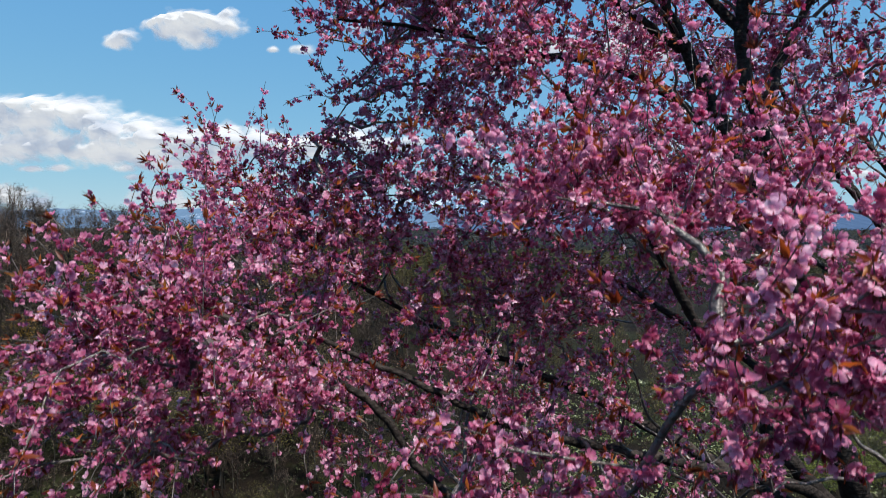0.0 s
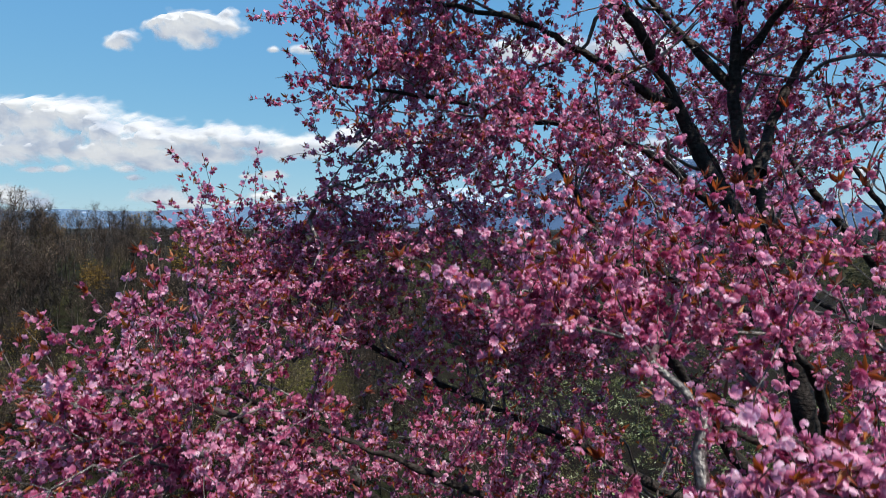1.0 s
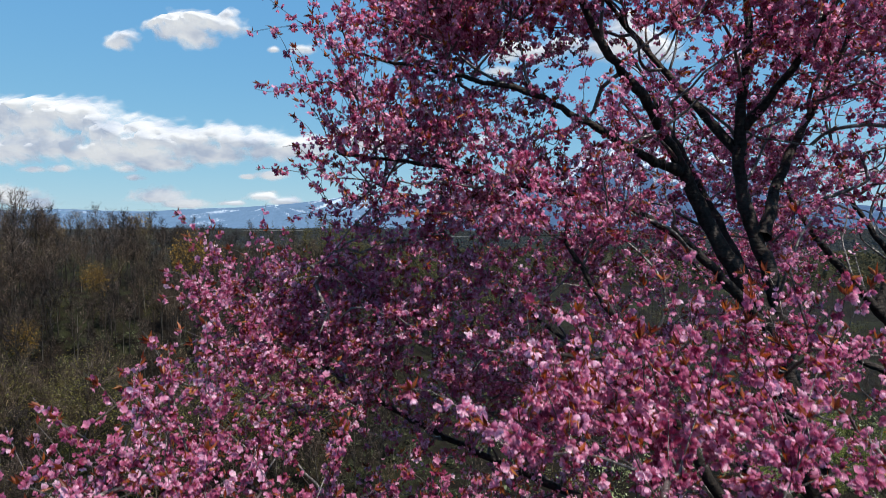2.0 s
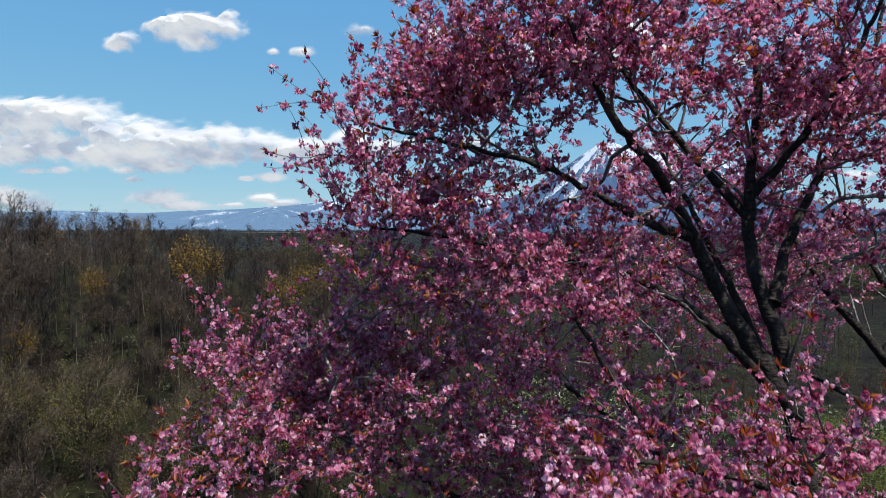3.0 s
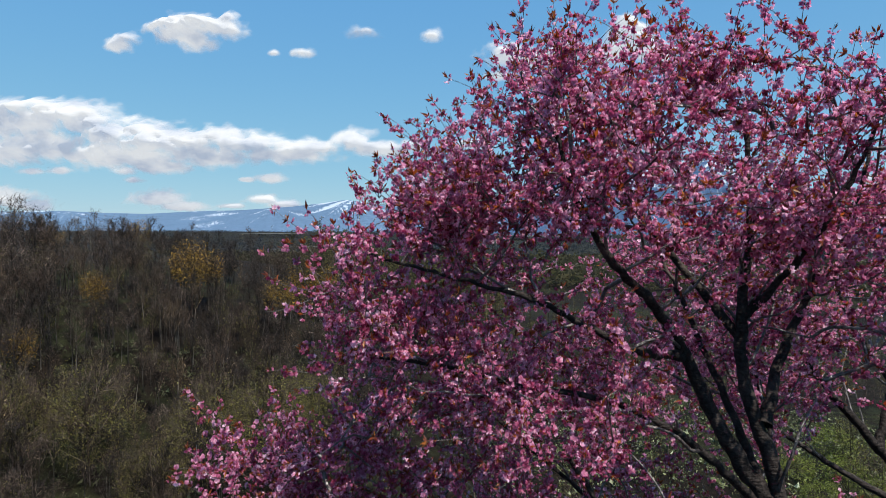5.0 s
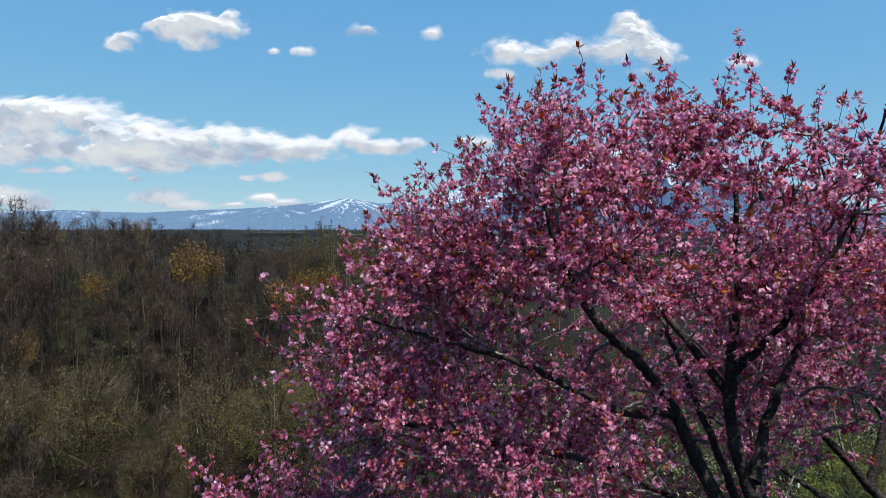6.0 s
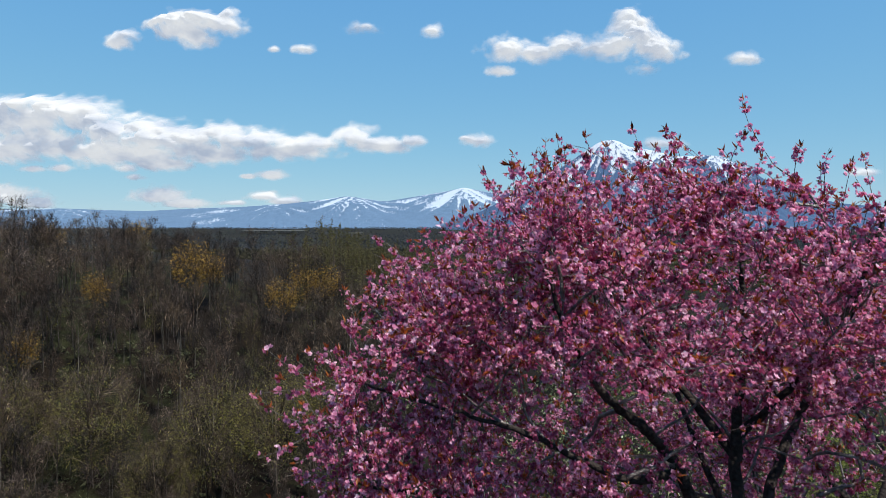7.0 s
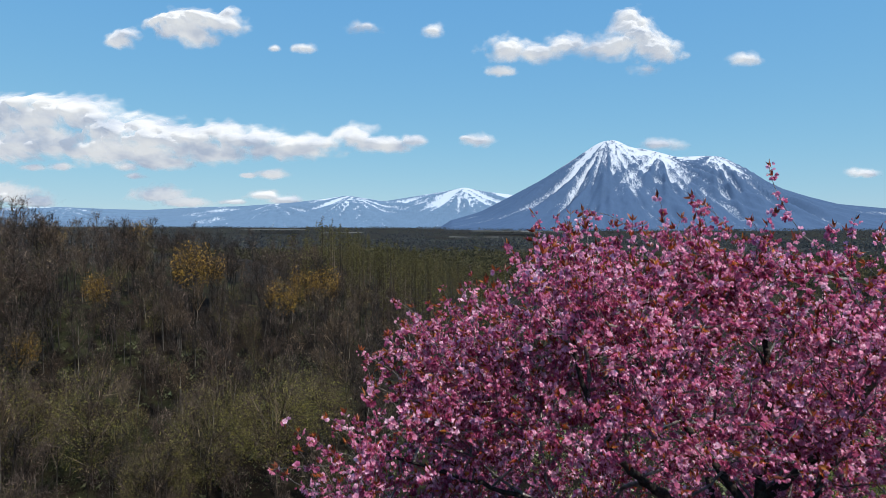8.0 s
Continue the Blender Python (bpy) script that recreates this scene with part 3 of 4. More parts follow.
# aerial haze of the farthest belt is mixed into its blue-grey colour
FAR_B = wood_material("hazed_far_plain_woods", [(0, (0.046, 0.052, 0.060)), (0.7, (0.058, 0.065, 0.074)), (1, (0.070, 0.076, 0.080))], 0.9, 0.5, FAR_TINTS)
wood_stuff("far_woods", FAR, fan_points(rng, 1150, -46, 46, 450, 850), rng, "dark mixed woods spread over the plain", None, (0.7, 1.2), FAR_A)
wood_stuff("backdrop_woods", FARTHER, np.vstack([fan_points(rng, 700, -46, 46, 850, 1600), fan_points(rng, 1200, -46, 46, 1600, 4300)]), rng, "far woods at the foot of the mountains, blued by painted haze", None, (0.8, 1.4), FAR_B)


def shrub(seed, n, size):
    """A low dome of leaf blades."""
    r = np.random.default_rng(seed)
    d = r.normal(size=(n, 3))
    d[:, 2] = np.abs(d[:, 2])
    d = d / np.linalg.norm(d, axis=1, keepdims=True) * r.uniform(0.4, 1.0, (n, 1)) * size
    return np.zeros((0, 3, 3)), d[:, None] + r.normal(size=(n, 3, 3)) * 0.11 * size


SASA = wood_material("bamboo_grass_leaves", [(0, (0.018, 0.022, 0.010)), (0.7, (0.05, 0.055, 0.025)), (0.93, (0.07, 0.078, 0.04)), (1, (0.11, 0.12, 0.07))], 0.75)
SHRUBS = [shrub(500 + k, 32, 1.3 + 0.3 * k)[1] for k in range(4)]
# brighter copy of the grass: sunlight on the open patch is in its colours
SASA_SUNLIT = wood_material("sunlit_bamboo_grass_leaves", [(0, (0.045, 0.055, 0.02)), (0.7, (0.13, 0.15, 0.06)), (1, (0.30, 0.33, 0.22))], 0.5)
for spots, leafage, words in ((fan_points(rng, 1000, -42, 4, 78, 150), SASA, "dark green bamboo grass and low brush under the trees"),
                              (fan_points(rng, 1300, 4, 46, 70, 170), SASA_SUNLIT, "bamboo grass in the open below the cherry, painted a sunlit pale green")):
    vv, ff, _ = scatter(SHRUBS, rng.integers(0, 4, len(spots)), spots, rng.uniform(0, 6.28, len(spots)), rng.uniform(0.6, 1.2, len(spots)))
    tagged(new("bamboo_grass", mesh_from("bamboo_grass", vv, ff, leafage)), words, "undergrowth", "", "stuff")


def single_tree(name, tpl, px, d, size, turn, label, leaf_material, pale=0.5, bole=30):
    """A tree of its own: px is its direction as sideways share of the distance d."""
    x, y = px * d, d
    root = tagged(new(name), label, "tree")
    root.location = (x, y, float(terrain(x, y)) - 0.2)
    root.rotation_euler = (0, 0, turn)
    root.scale = (size,) * 3
    for what, t_ in (("trunk", tpl[0][:bole]), ("branches", tpl[0][bole:])):
        n = len(t_)
        v_, inv_ = np.unique(t_.reshape(-1, 3).round(4), axis=0, return_inverse=True)
        part(what, mesh_from(what, v_, inv_.reshape(-1, 3), TWIGWOOD, False, np.full(len(v_), pale)), root, "", "stuff" if what == "branches" else "")
    if len(tpl[1]):
        n = len(tpl[1])
        part("crown", mesh_from("crown", tpl[1].reshape(-1, 3), np.arange(n * 3).reshape(-1, 3), leaf_material), root, "", "stuff")
    return root


BUSH = wood_material("bright_spring_leaves", [(0, (0.07, 0.085, 0.015)), (0.6, (0.14, 0.17, 0.03)), (1, (0.25, 0.28, 0.07))], 0.5, 0.3)
for k, (px, d, size) in enumerate([(0.62, 96, 1.0), (0.66, 104, 1.1), (0.58, 108, 0.9), (0.70, 98, 1.0), (0.64, 118, 1.2), (0.52, 100, 0.8), (0.74, 110, 1.2)]):
    tagged(single_tree("bush", crown_tree(600 + k, 5.5, 3.2, 0.15, 12, 50, 400, 2600, 0.10, 0.015, 0.9), px, d, size, k * 1.9, "rounded bush in fresh yellow-green leaf on the slope", BUSH, 0.3), group="green bushes", category="bush")
FIELD = Mat("dry_field")
FIELD.color(FIELD.ramp(FIELD.noise(0.02, 5), [(0.3, (0.045, 0.044, 0.038)), (0.7, (0.07, 0.066, 0.055))]), 0.9)
for px, d, wide, deep in ((0.10, 2300, 130, 60), (0.17, 2150, 90, 50), (-0.27, 2500, 120, 70), (-0.16, 2000, 60, 40), (0.05, 1500, 60, 30)):
    xs_, ys_ = px * d + np.linspace(-wide, wide, 9), d + np.linspace(-deep, deep, 5)
    tagged(new("field", grid_mesh("field", xs_, ys_, lambda x, y: terrain(x, y) + 14.0, FIELD.m)), "pale dry field among the woods of the plain", "field", "", "structure")

for k, (px, d, size) in enumerate([(-0.40, 152, 1.5), (-0.258, 152, 1.25), (-0.62, 190, 0.95), (-0.485, 190, 1.15), (-0.19, 170, 1.3), (-0.56, 136, 1.1), (-0.675, 116, 0.95), (-0.37, 160, 1.25), (-0.225, 165, 1.2)]):
    single_tree("broadleaf_tree", crown_tree(200 + k, 12, 3.1, 0.52, 12, 50, 500, 1700, 0.12, 0.024, (0.6, 0.5, 0.45, 0.35, 0.5, 0.35, 0.4, 0.4, 0.45)[k]), px, d, size, k * 1.3, "slender broadleaf tree with golden young leaves on the slope", GOLD)["group"] = "golden trees"
for k, (px, d, size) in enumerate([(-0.566, 100, 1.1), (-0.378, 100, 1.1), (-0.268, 104, 1.15), (-0.69, 98, 0.95), (-0.46, 92, 0.8), (-0.20, 112, 1.0)]):
    tpl = crown_tree(300 + k, 19, 6.2, 0.3, 20, 170, 2000, 8500, 0.068, 0.018, (0.7, 0.9, 0.8, 0.6, 0.6, 0.8)[k])
    single_tree("birch_tree", tpl, px, d, size, k * 1.7, "broad pale-stemmed birch with thin olive young foliage", BIRCH_LEAF, 0.85)["group"] = "birches"
for k, (px, d, size) in enumerate([(-0.69, 205, 0.95), (-0.672, 200, 0.85), (-0.71, 215, 1.0)]):
    single_tree("larch_tree", larch_tree(400 + k, 20, 160, 1), px, d, size, k * 1.1, "tall bare larch rising above the crest", LARCH, 0.5, 3)["group"] = "crest larches"


# ---- cherry trees ----
def twig_tree(limbs, tips, rng, reach=0.9):
    """Joins the tips of the crown to the limbs, nearest first, each by a slightly bent branch. limbs: arrays (points, radii).
    Returns chains of (points, radii) and the way that each tip grows."""
    nodes = np.vstack([l[0] for l in limbs])
    parent_dir = np.vstack([np.gradient(l[0], axis=0) for l in limbs])
    cost = np.zeros(len(nodes))
    load = []
    order = np.argsort([np.min(np.linalg.norm(nodes - t, axis=1)) for t in tips])
    cap = len(nodes) + len(tips) * 14
    P = np.zeros((cap, 3)); P[:len(nodes)] = nodes
    C = np.zeros(cap); C[:len(nodes)] = cost
    n = len(nodes)
    up = np.full(cap, -1)
    owner = []
    ends = []
    for k in order:
        t = tips[k]
        dd = np.linalg.norm(P[:n] - t, axis=1)
        low = np.clip(P[:n, 2] - t[2] + 0.05, 0, None)
        b = int(np.argmin(dd + 0.25 * C[:n] + 0.8 * low))
        a = P[b]
        gap = dd[b]
        if gap < 0.04:
            continue
        m = max(2, min(13, int(gap / 0.09)))
        s = np.linspace(0, 1, m + 1)[1:, None]
        sag = np.array((0, 0, 1.0)) * gap * rng.uniform(-0.05, 0.16) + rng.normal(size=3) * gap * 0.07
        line = a + (t - a) * s + sag * (4 * s * (1 - s)) + rng.normal(size=(m, 3)) * 0.008
        line[-1] = t
        P[n:n + m] = line
        C[n:n + m] = C[b] + np.linspace(0, gap, m + 1)[1:]
        up[n] = b
        up[n + 1:n + m] = np.arange(n, n + m - 1)
        owner.append((b, n, n + m))
        ends.append((n + m - 1, line[-1] - line[-2] if m > 1 else t - a))
        n += m
    w = np.zeros(n)
    for e, _ in ends:
        w[e] += 1
    for i in range(n - 1, len(nodes) - 1, -1):
        if up[i] >= len(nodes):
            w[up[i]] += w[i]
    rad = 0.0030 * np.maximum(w, 1) ** 0.53
    chains = []
    for b, i0, i1 in owner:
        pts = np.vstack([P[b][None], P[i0:i1]])
        chains.append((pts, np.concatenate([rad[i0:i0 + 1] * 1.1, rad[i0:i1]])))
    return chains, [(P[e], d) for e, d in ends]


PET = 5


def flower_template(r, z, spread_, full):
    """A cup of five broad, round, overlapping petals, each hollowed and lifted a little differently; vertex share towards the petals' tips."""
    v, f, tip = [(0, 0, 0)], [], [0.0]
    for i in range(PET):
        a, lift = 2 * math.pi * i / PET, 1 + 0.16 * math.sin(i * 2.4)
        o = len(v)
        if full:
            ring = ((0.62, 0.42, -0.60, 0.45), (0.62, 0.42, 0.60, 0.45), (0.66, 0.30, 0.0, 0.4), (0.98, 0.90, -0.48, 0.95), (0.95, 1.0, 0.0, 0.85), (0.98, 0.90, 0.48, 0.95))
            f += [(0, o, o + 2), (0, o + 2, o + 1), (o, o + 3, o + 2), (o + 3, o + 4, o + 2), (o + 4, o + 5, o + 2), (o + 5, o + 1, o + 2)]
        else:
            ring = ((0.86, 0.62, -0.60, 0.7), (0.86, 0.62, 0.60, 0.7), (1.0, 0.98, 0.0, 0.95))
            f += [(0, o, o + 2), (0, o + 2, o + 1)]
        for rr, zz, da, s in ring:
            q = r * rr * (1 + (spread_ - 1) * zz)
            v.append((q * math.cos(a + da), q * math.sin(a + da), z * zz * lift))
            tip.append(s)
    return np.array(v), np.array(f), np.array(tip)


SHAPES = [(0.0165, 0.020, 1.0), (0.0170, 0.014, 1.25), (0.0085, 0.019, 0.55)]
CUPS = [flower_template(*q, True) for q in SHAPES]
PLAIN_CUPS = [flower_template(*q, False) for q in SHAPES[:2]]
PLAIN_CUPS.append((np.array([(0, 0, 0), (0.008, 0, 0.012), (-0.004, 0.007, 0.012), (-0.004, -0.007, 0.012), (0, 0, 0.024)]),
                   np.array([(0, 2, 1), (0, 3, 2), (0, 1, 3), (1, 2, 4), (2, 3, 4), (3, 1, 4)]), np.array([0.0, 0.5, 0.5, 0.5, 0.8])))
STALK_V = np.array([(0.0012, 0, 0), (-0.0012, 0, 0), (0, 0, 1.0)])
STALK_F = np.array([(0, 1, 2)])
LEAF_V = np.array([(0, 0, 0), (0.009, 0.005, 0.024), (0, -0.003, 0.028), (-0.009, 0.005, 0.024), (0, 0.004, 0.062)])
LEAF_T = np.array([(0, 1, 2), (0, 2, 3), (1, 4, 2), (2, 4, 3)])


def blossom_shoots(ends, rng, per=9, length=(0.24, 0.50), flowers=3.0):
    """Flowering shoots beyond the ends of the twigs: lines of the shoots, places and ways of flowers, leaves and stalks."""
    shoots, fl, fd, lf, ld, st, sd, sl = [], [], [], [], [], [], [], []
    for p, d in ends:
        back = d / max(np.linalg.norm(d), 1e-6)
        d = back + rng.normal(size=3) * 0.25 + np.array((0, 0, 0.35))
        d /= np.linalg.norm(d)
        L = rng.uniform(*length)
        if rng.random() < 0.07:
            L *= 1.15
            d = d * 0.6 + np.array((0, 0, 0.7))
            d /= np.linalg.norm(d)
        s = np.linspace(0, 1, 5)[:, None]
        bend = rng.normal(size=3) * 0.06 * L + np.array((0, 0, 0.05 * L))
        line = p + d * L * s + bend * (4 * s * (1 - s))
        shoots.append((line, np.linspace(0.0032, 0.0016, 5)))
        n = max(2, int(round(per * L / 0.26)))
        for k in range(n):
            u = (k + rng.uniform(0.1, 0.9)) / n
            q = p + (d * L * (u * 1.7 - 0.7) if u > 0.41 else -back * L * (0.7 - u * 1.7)) + bend * 4 * u * (1 - u)
            tip_ = u > 0.8
            m = rng.poisson(flowers * (0.6 if tip_ else 1.0))
            hang = rng.normal(size=3) * 0.5 + np.array((0, 0, -0.55))
            for _ in range(m):
                w = rng.normal(size=3) + hang
                w /= np.linalg.norm(w)
                ln = rng.uniform(0.012, 0.032)
                e = q + w * ln
                st.append(q); sd.append(w); sl.append(ln)
                fl.append(e); fd.append(w * 0.9 + rng.normal(size=3) * 0.3 + np.array((0, 0, -0.25)))
            for _ in range(rng.poisson(4.6 if tip_ else 2.0)):
                w = rng.normal(size=3) * 0.7 + (d * 1.2 if tip_ else hang * 0.9)
                lf.append(q); ld.append(w)
    return shoots, np.array(fl), np.array(fd), np.array(lf), np.array(ld), np.array(st), np.array(sd), np.array(sl)


def crown_points(rng, lumps):
    """Twig tips in overlapping lumps of the crown, thicker towards their outsides. lumps: centre, half sizes, number, least share of the way out."""
    out = []
    for cx, cy, cz, rx, ry, rz, n, core in lumps:
        n = int(n * 0.72)
        m = max(3, n // 4)
        d = rng.normal(size=(m, 3))
        d /= np.linalg.norm(d, axis=1, keepdims=True)
        r = rng.uniform(core ** 3, 1, size=(m, 1)) ** (1 / 3)
        middles = np.array((cx, cy, cz)) + d * r * np.array((rx, ry, rz))
        spray = np.clip(rng.normal(size=(n, 3)), -1.4, 1.4) * (0.16, 0.16, 0.085)            # level sprays with air between them
        out.append(middles[rng.integers(0, m, n)] + spray)
    return np.vstack(out)


def side_branches(lines, rng):
    """Crooked branches that leave the limbs on both sides."""
    out = []
    for k, (line, rad) in enumerate(lines):
        along = np.linalg.norm(line[-1] - line[0])
        for _ in range(max(3, int(along * 2.8))):
            i = int(len(line) * (rng.uniform(0.55, 0.95) if k == 0 else rng.uniform(0.25, 0.95)))
            i = min(max(i, 1), len(line) - 2)
            d = line[i + 1] - line[i - 1]
            d /= np.linalg.norm(d)
            L = rng.uniform(0.5, 1.25)
            p, pts = line[i], [line[i]]
            w = d * 0.7 + rng.normal(size=3) * 0.75 + np.array((0, 0, 0.35))
            for _ in range(6):
                w = w / np.linalg.norm(w) + rng.normal(size=3) * 0.28 + np.array((0, 0, 0.07))
                p = p + w / np.linalg.norm(w) * L / 6
                pts.append(p)
            r = min(0.6 * rad[i], rng.uniform(0.010, 0.019))
            out.append((pts, r, 0.005))
    return out


def cherry(name, trunk, limbs, lumps, seed, label, keep=None, per=4.3, flowers=6.6):
    rng = np.random.default_rng(seed)
    root = tagged(new(name), label, "tree")
    root.location = trunk[0][0]
    off = np.array(trunk[0][0])
    lines = []
    for k, (pts, r0, r1) in enumerate([trunk, *limbs]):
        line, s = curve_through(pts, 0.07)
        line[1:-1] += rng.normal(size=line[1:-1].shape) * 0.006
        rad = r0 + (r1 - r0) * s ** 0.8
        rad = rad * (1 + 0.05 * np.sin(np.arange(len(rad)) * 0.9 + k)) + (0.06 * np.exp(-s * 14) if k == 0 else 0.25 * r0 * np.exp(-s * 18))
        lines.append((line, rad))
        bag, fc = Bag(), []
        tube(line - off, rad, 12 if r0 > 0.05 else 8, bag, fc)
        v = bag.all()
        v = v + np.array([noise.noise_vector(Vector(p) * 14) for p in v]) * 0.007
        part("trunk" if k == 0 else "limb", mesh_from("limb", v, np.concatenate(fc), BARK, True), root)
    bare = [(line[-1], line[-1] - line[-2]) for line, rad in lines]
    mids, halves = np.array(lumps)[:, :3], np.array(lumps)[:, 3:6]
    for pts, r0, r1 in side_branches(lines, rng):
        if np.min(np.array(pts)[:, 1]) < 2.1 or np.min(np.linalg.norm((pts[-1] - mids) / (halves + 0.05), axis=1)) > 1.2:
            continue
        line, s = curve_through(pts, 0.06)
        rad = r0 + (r1 - r0) * s
        lines.append((line, rad))
        bag, fc = Bag(), []
        tube(line - off, rad, 7, bag, fc)
        part("branch", mesh_from("branch", bag.all(), np.concatenate(fc), TWIG, True), root)
        bare.append((line[-1], line[-1] - line[-2]))
    tips = crown_points(rng, lumps)
    if keep is not None:
        tips = tips[keep(tips, rng)]
    chains, ends = twig_tree(lines[0:], tips, rng)
    shoots, fl, fd, lf, ld, st, sd, sl = blossom_shoots(ends + bare, rng, per, flowers=flowers)
    bag, fc = Bag(), []
    for pts, rad in chains:
        tube(pts - off, rad, 6 if rad[0] > 0.012 else 4, bag, fc)
    for pts, rad in shoots:
        tube(pts - off, rad, 3, bag, fc)
    part("twigs", mesh_from("twigs", bag.all(), np.concatenate(fc), TWIG, True), root, "dark thin flowering twigs", "stuff")
    kind = rng.choice(3, size=len(fl), p=[0.5, 0.32, 0.18])
    close = (fl[:, 1] < 3.3) & (fl[:, 0] > 0)
    single = np.zeros(len(fl), bool)
    single[np.flatnonzero(close & (fl[:, 1] < 2.75))[:300]] = True
    turn, size = frames_along(fd, rng), rng.uniform(0.75, 1.12, len(fl))
    for k in range(3):
        for near in (True, False):
            sel = (kind == k) & (close == near) & ~single
            if not sel.any():
                continue
            tv, tf, tip = (CUPS if near else PLAIN_CUPS)[k]
            v, f = spread(tv, tf, turn[sel], fl[sel] - off, size[sel])
            part("blossoms" if k < 2 else "buds", mesh_from("blossoms", v, f, PETAL, True, np.tile(tip, sel.sum())), root,
                 ("pink cupped cherry blossoms", "pink open cherry blossoms", "deep pink flower buds")[k], "stuff")
    one = [mesh_from("blossom", CUPS[k][0], CUPS[k][1], PETAL_ONE, True, CUPS[k][2]) for k in range(3)]
    for i in np.flatnonzero(single):
        ob = part("bud" if kind[i] == 2 else "blossom", one[kind[i]], root)
        ob.matrix_local = Matrix.Translation(Vector(fl[i] - off)) @ Matrix([list(r) for r in turn[i]]).to_4x4() @ Matrix.Scale(size[i], 4)
    v, f = spread(LEAF_V, LEAF_T, frames_along(ld, rng), lf - off, rng.uniform(0.5, 1.1, len(lf)))
    part("leaves", mesh_from("leaves", v, f, LEAF, True), root, "bronze-red unfolding young leaves", "stuff")
    st, sd, sl = st[::2], sd[::2], sl[::2]
    fr = frames_along(sd, rng)
    fr = fr * np.stack([np.ones(len(sl)), np.ones(len(sl)), sl], axis=1)[:, None, :]
    v, f = spread(STALK_V, STALK_F, fr, st - off, np.ones(len(sl)))
    part("flower_stalks", mesh_from("flower_stalks", v, f, PEDICEL, True), root, "", "stuff")
    return root


TRUNK = ([(4.0, 5.4, 0.0), (3.72, 5.3, 1.2), (3.38, 5.2, 2.17), (3.15, 5.2, 2.8), (2.92, 5.2, 3.8), (2.78, 5.2, 4.5), (2.60, 5.28, 5.1), (2.58, 5.3, 5.7), (2.63, 5.3, 6.3), (2.62, 5.35, 7.0)], 0.15, 0.02)
BOUGHS = [
    ([(2.82, 5.2, 4.1), (2.42, 5.25, 4.73), (2.12, 5.3, 5.37), (1.78, 5.0, 5.75), (1.46, 4.8, 6.03), (1.2, 4.65, 6.4), (1.0, 4.6, 6.9)], 0.075, 0.014),
    ([(2.84, 5.2, 4.05), (2.1, 4.95, 4.72), (1.72, 4.9, 4.96), (1.35, 4.9, 5.09), (0.95, 4.9, 5.15), (0.3, 4.9, 5.3), (-0.4, 4.95, 5.4)], 0.040, 0.010),
    ([(2.12, 5.3, 5.3), (1.6, 4.9, 5.43), (1.2, 4.8, 5.65), (0.88, 4.8, 5.8), (0.3, 4.9, 5.95), (-0.3, 5.0, 6.1)], 0.038, 0.009),
    ([(2.6, 5.3, 5.4), (2.25, 5.5, 5.9), (2.0, 5.6, 6.25), (1.6, 5.7, 6.8), (1.35, 5.7, 7.2)], 0.04, 0.010),
    ([(2.72, 5.2, 4.8), (3.05, 5.5, 5.4), (3.4, 5.6, 6.0), (3.6, 5.5, 6.6), (3.7, 5.5, 7.1)], 0.05, 0.012),
    ([(2.6, 5.3, 5.6), (2.95, 5.0, 6.2), (3.2, 4.8, 6.9), (3.3, 4.7, 7.5)], 0.035, 0.010),
    ([(3.6, 5.25, 1.6), (4.3, 4.9, 2.6), (4.8, 4.6, 3.8), (5.0, 4.4, 5.0), (4.9, 4.5, 6.3)], 0.07, 0.012),
    ([(3.5, 5.2, 1.6), (3.15, 5.15, 1.95), (2.7, 5.1, 2.5), (2.29, 5.0, 3.0), (1.9, 4.8, 3.6), (1.5, 4.6, 4.2), (1.1, 4.5, 4.8)], 0.075, 0.014),
    ([(3.35, 5.2, 1.8), (2.9, 5.0, 2.07), (2.3, 4.8, 2.25), (1.75, 4.6, 2.43), (0.8, 4.2, 2.75), (0.0, 3.9, 3.2), (-0.8, 3.7, 3.6)], 0.05, 0.010),
    ([(3.6, 5.2, 1.2), (2.2, 4.5, 1.75), (1.0, 4.0, 2.15), (0.32, 3.95, 2.5), (-0.07, 3.9, 3.0), (-0.7, 3.6, 3.5), (-1.3, 3.5, 3.8)], 0.06, 0.010),
    ([(3.55, 5.3, 1.5), (1.8, 5.8, 2.4), (0.6, 6.0, 2.9), (-0.5, 6.0, 3.5), (-1.3, 6.0, 4.2)], 0.06, 0.010),
    ([(3.5, 5.1, 1.6), (3.1, 4.3, 2.3), (2.5, 3.4, 3.0), (1.8, 2.8, 3.5), (1.2, 2.5, 3.8)], 0.05, 0.009),
    ([(2.8, 3.8, 2.7), (2.6, 3.0, 3.3), (2.3, 2.5, 3.8)], 0.03, 0.008),
    ([(3.0, 5.3, 3.4), (3.4, 6.5, 4.6), (3.3, 7.3, 5.6), (3.0, 7.5, 6.3)], 0.045, 0.010),
    ([(2.85, 5.3, 4.1), (2.65, 6.0, 5.1), (2.42, 6.6, 6.0), (2.1, 6.8, 6.8)], 0.045, 0.010),
    ([(3.2, 5.3, 2.6), (2.2, 6.4, 3.3), (1.2, 6.9, 4.0), (0.3, 7.0, 4.8)], 0.045, 0.010),
    ([(3.3, 5.2, 2.4), (2.9, 4.7, 3.3), (2.2, 4.1, 3.85), (1.5, 3.7, 4.15), (0.7, 3.5, 4.3)], 0.045, 0.009),
]
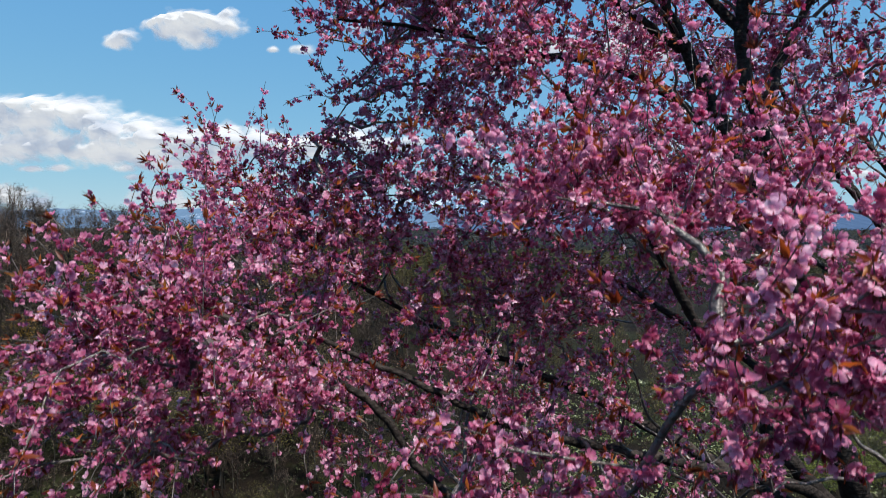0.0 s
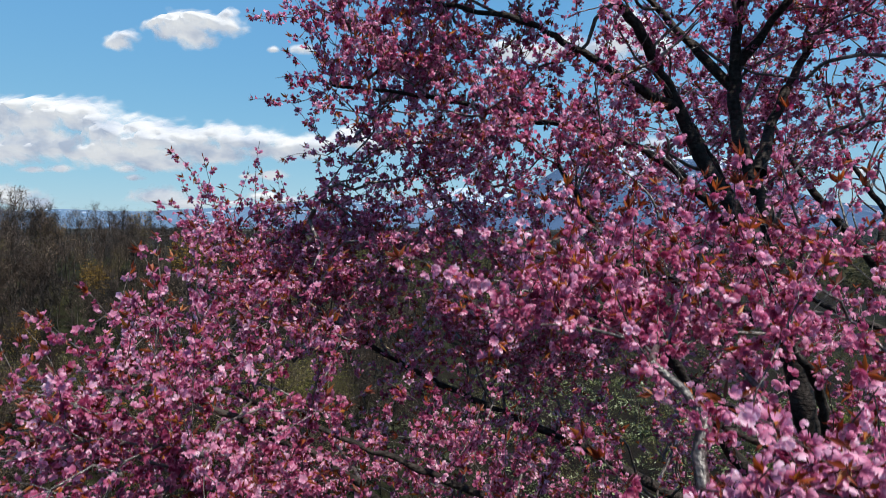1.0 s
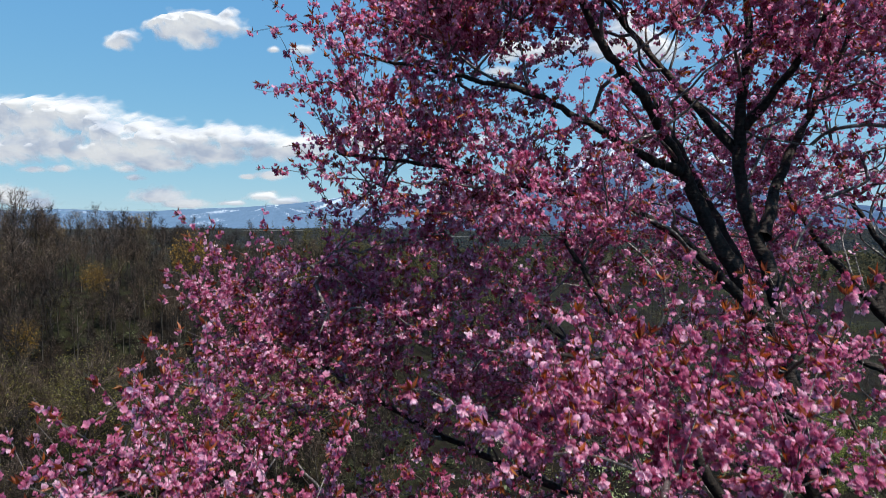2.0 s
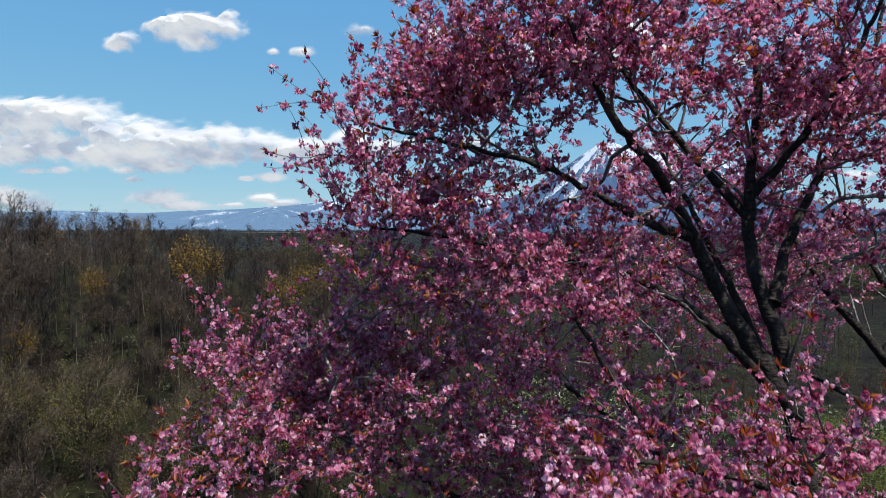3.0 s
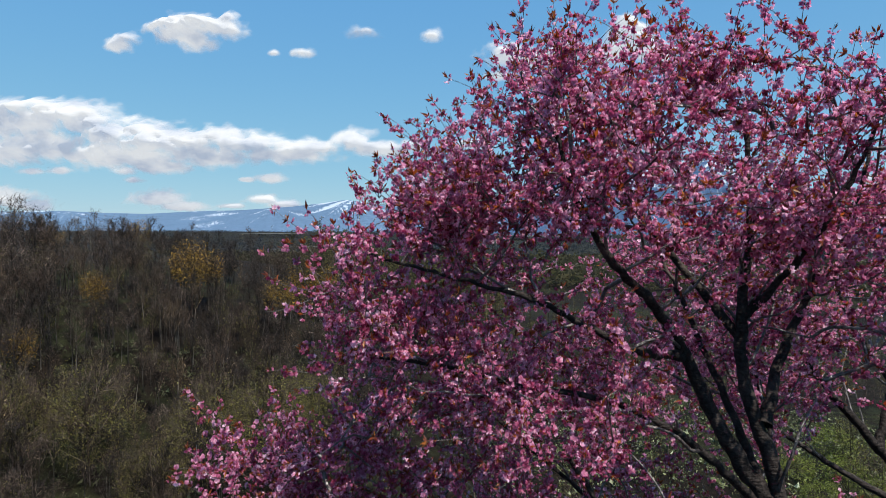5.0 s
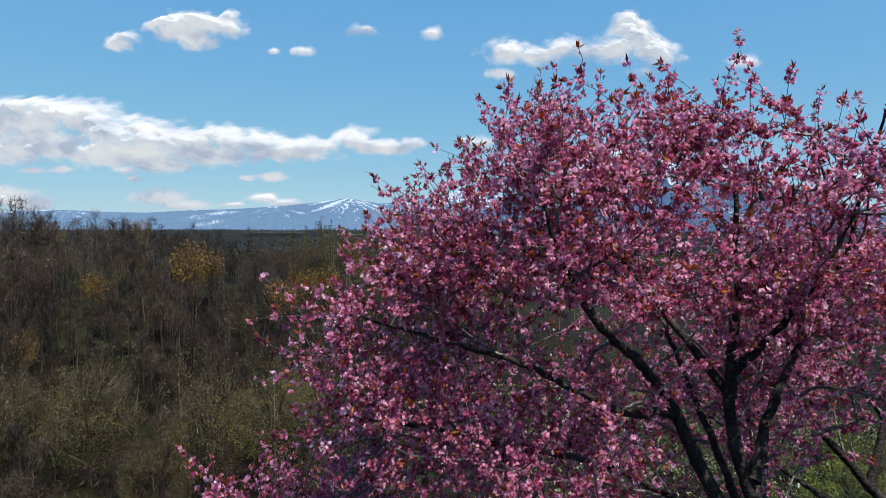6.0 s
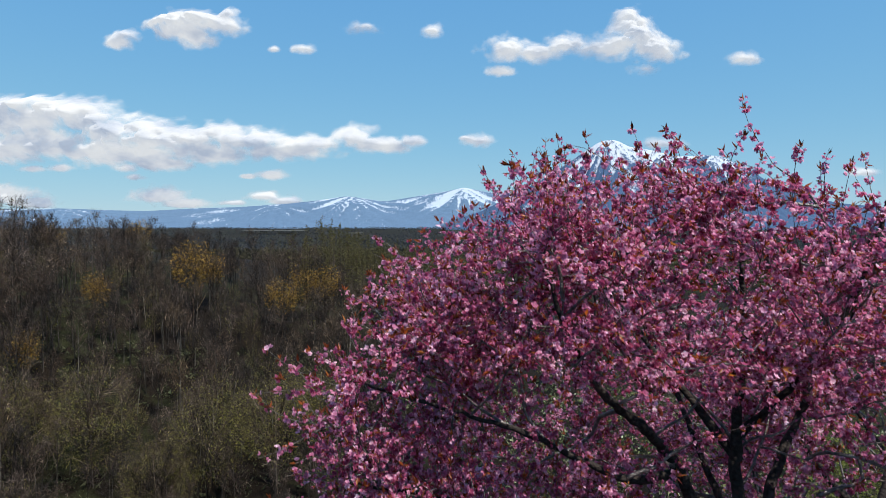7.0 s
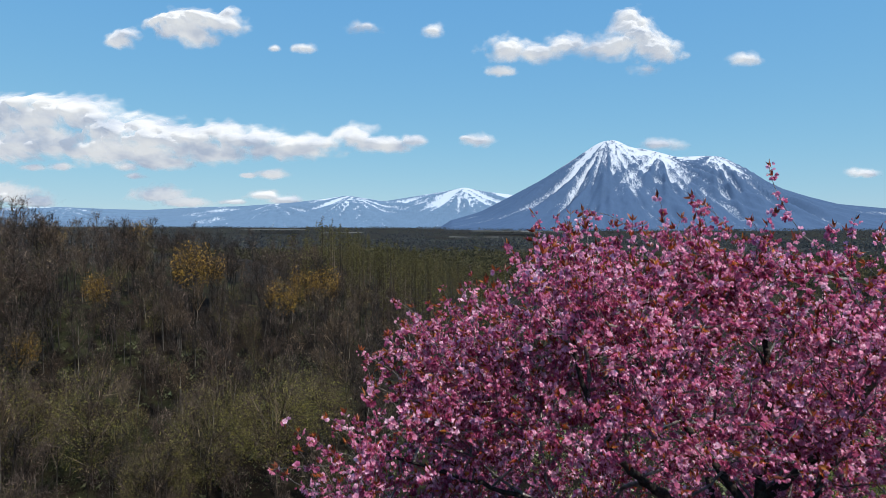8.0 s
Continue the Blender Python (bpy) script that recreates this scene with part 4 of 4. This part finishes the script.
LUMPS = [
    (2.3, 5.1, 6.78, 1.45, 1.2, 0.82, 340, 0.45),
    (1.0, 5.0, 6.72, 0.75, 0.9, 0.66, 260, 0.35),
    (1.55, 4.75, 7.18, 0.80, 0.7, 0.36, 165, 0.3),
    (0.35, 5.2, 6.40, 0.55, 0.7, 0.42, 190, 0.3),
    (0.66, 4.95, 7.04, 0.20, 0.3, 0.20, 26, 0.2),
    (3.2, 5.3, 6.6, 0.9, 1.1, 0.80, 210, 0.35),
    (4.1, 5.5, 6.6, 0.6, 0.8, 0.75, 95, 0.3),
    (2.6, 6.3, 6.5, 1.6, 0.7, 0.7, 65, 0.3),
    (0.15, 5.2, 5.95, 0.85, 0.9, 0.6, 205, 0.4),
    (0.10, 5.2, 5.25, 0.85, 0.9, 0.5, 165, 0.4),
    (-0.68, 5.6, 4.25, 0.82, 0.7, 0.45, 250, 0.3),
    (-0.85, 5.2, 3.7, 0.95, 0.6, 0.45, 140, 0.3),
    (-0.92, 3.75, 3.35, 0.78, 0.6, 0.6, 205, 0.3),
    (3.2, 5.7, 5.4, 0.8, 0.5, 0.7, 120, 0.3),
    (0.35, 4.4, 3.0, 0.5, 0.5, 0.35, 40, 0.3),
    (0.0, 4.2, 2.85, 0.8, 0.6, 0.45, 45, 0.3),
    (0.8, 5.8, 3.25, 0.9, 0.5, 0.5, 150, 0.3),
    (0.5, 5.2, 4.1, 1.0, 0.6, 0.55, 130, 0.3),
    (-1.1, 3.2, 3.3, 0.5, 0.4, 0.5, 70, 0.2),
    (1.5, 4.2, 2.6, 1.0, 0.7, 0.5, 50, 0.3),
    (1.25, 2.9, 4.08, 0.75, 0.35, 0.20, 100, 0.2),
    (1.40, 2.3, 3.62, 0.55, 0.25, 0.20, 85, 0.2),
    (0.65, 2.6, 3.05, 0.35, 0.3, 0.22, 24, 0.2),
    (1.75, 3.6, 4.30, 0.7, 0.4, 0.28, 70, 0.3),
    (2.7, 3.1, 3.65, 0.7, 0.5, 0.40, 70, 0.2),
    (4.6, 4.5, 5.0, 0.7, 0.7, 1.0, 40, 0.4),
    (2.4, 7.0, 5.4, 1.8, 0.9, 1.2, 290, 0.3),
    (0.8, 6.9, 4.4, 1.2, 0.8, 0.9, 200, 0.3),
    (1.1, 4.6, 5.2, 0.9, 0.5, 0.5, 100, 0.3),
    (3.9, 4.9, 5.7, 0.6, 0.5, 0.7, 75, 0.3),
    (2.9, 6.6, 2.9, 1.9, 0.9, 0.9, 220, 0.3),
    (3.3, 7.3, 4.7, 1.3, 0.7, 1.0, 150, 0.3),
    (1.5, 7.0, 3.6, 1.4, 0.8, 0.8, 120, 0.3),
    (1.2, 5.4, 2.3, 1.6, 0.8, 0.6, 110, 0.3),
]


def keep_clear(p, rng):
    """No twig reaches close to the open air in front of the tree."""
    return (p[:, 1] > 1.95) & (np.hypot(p[:, 0] - 0.3, p[:, 1] - 0.6) > 1.55)


cherry("cherry_tree", TRUNK, BOUGHS, LUMPS, 11, "spreading cherry tree in full pink bloom with bronze young leaves", keep_clear)

TRUNK_B = ([(7.2, 7.7, -1.0), (6.6, 7.4, 1.3), (5.75, 7.1, 3.0), (4.87, 7.0, 3.98), (4.2, 7.05, 4.8), (3.8, 7.2, 5.6)], 0.16, 0.02)
BOUGHS_B = [
    ([(5.9, 7.2, 2.8), (5.6, 7.6, 4.2), (5.1, 7.9, 5.28), (4.9, 8.1, 6.3)], 0.06, 0.012),
    ([(6.3, 7.3, 2.0), (6.8, 7.9, 3.8), (6.6, 8.2, 5.2), (6.4, 8.3, 6.4)], 0.06, 0.012),
    ([(4.87, 7.0, 3.98), (5.2, 7.2, 4.9), (5.4, 7.2, 5.8), (5.3, 7.2, 6.6)], 0.05, 0.012),
    ([(5.75, 7.1, 3.0), (4.9, 8.2, 3.5), (4.2, 9.0, 4.0), (3.6, 9.4, 4.6)], 0.05, 0.012),
]
LUMPS_B = [
    (4.6, 7.7, 5.8, 1.4, 0.9, 0.9, 120, 0.3),
    (6.2, 8.0, 5.6, 1.2, 0.9, 1.1, 70, 0.3),
    (4.2, 8.9, 4.3, 1.4, 0.9, 0.9, 130, 0.3),
]
cherry("cherry_tree", TRUNK_B, BOUGHS_B, LUMPS_B, 23, "leaning cherry tree in pink bloom behind the larger one")
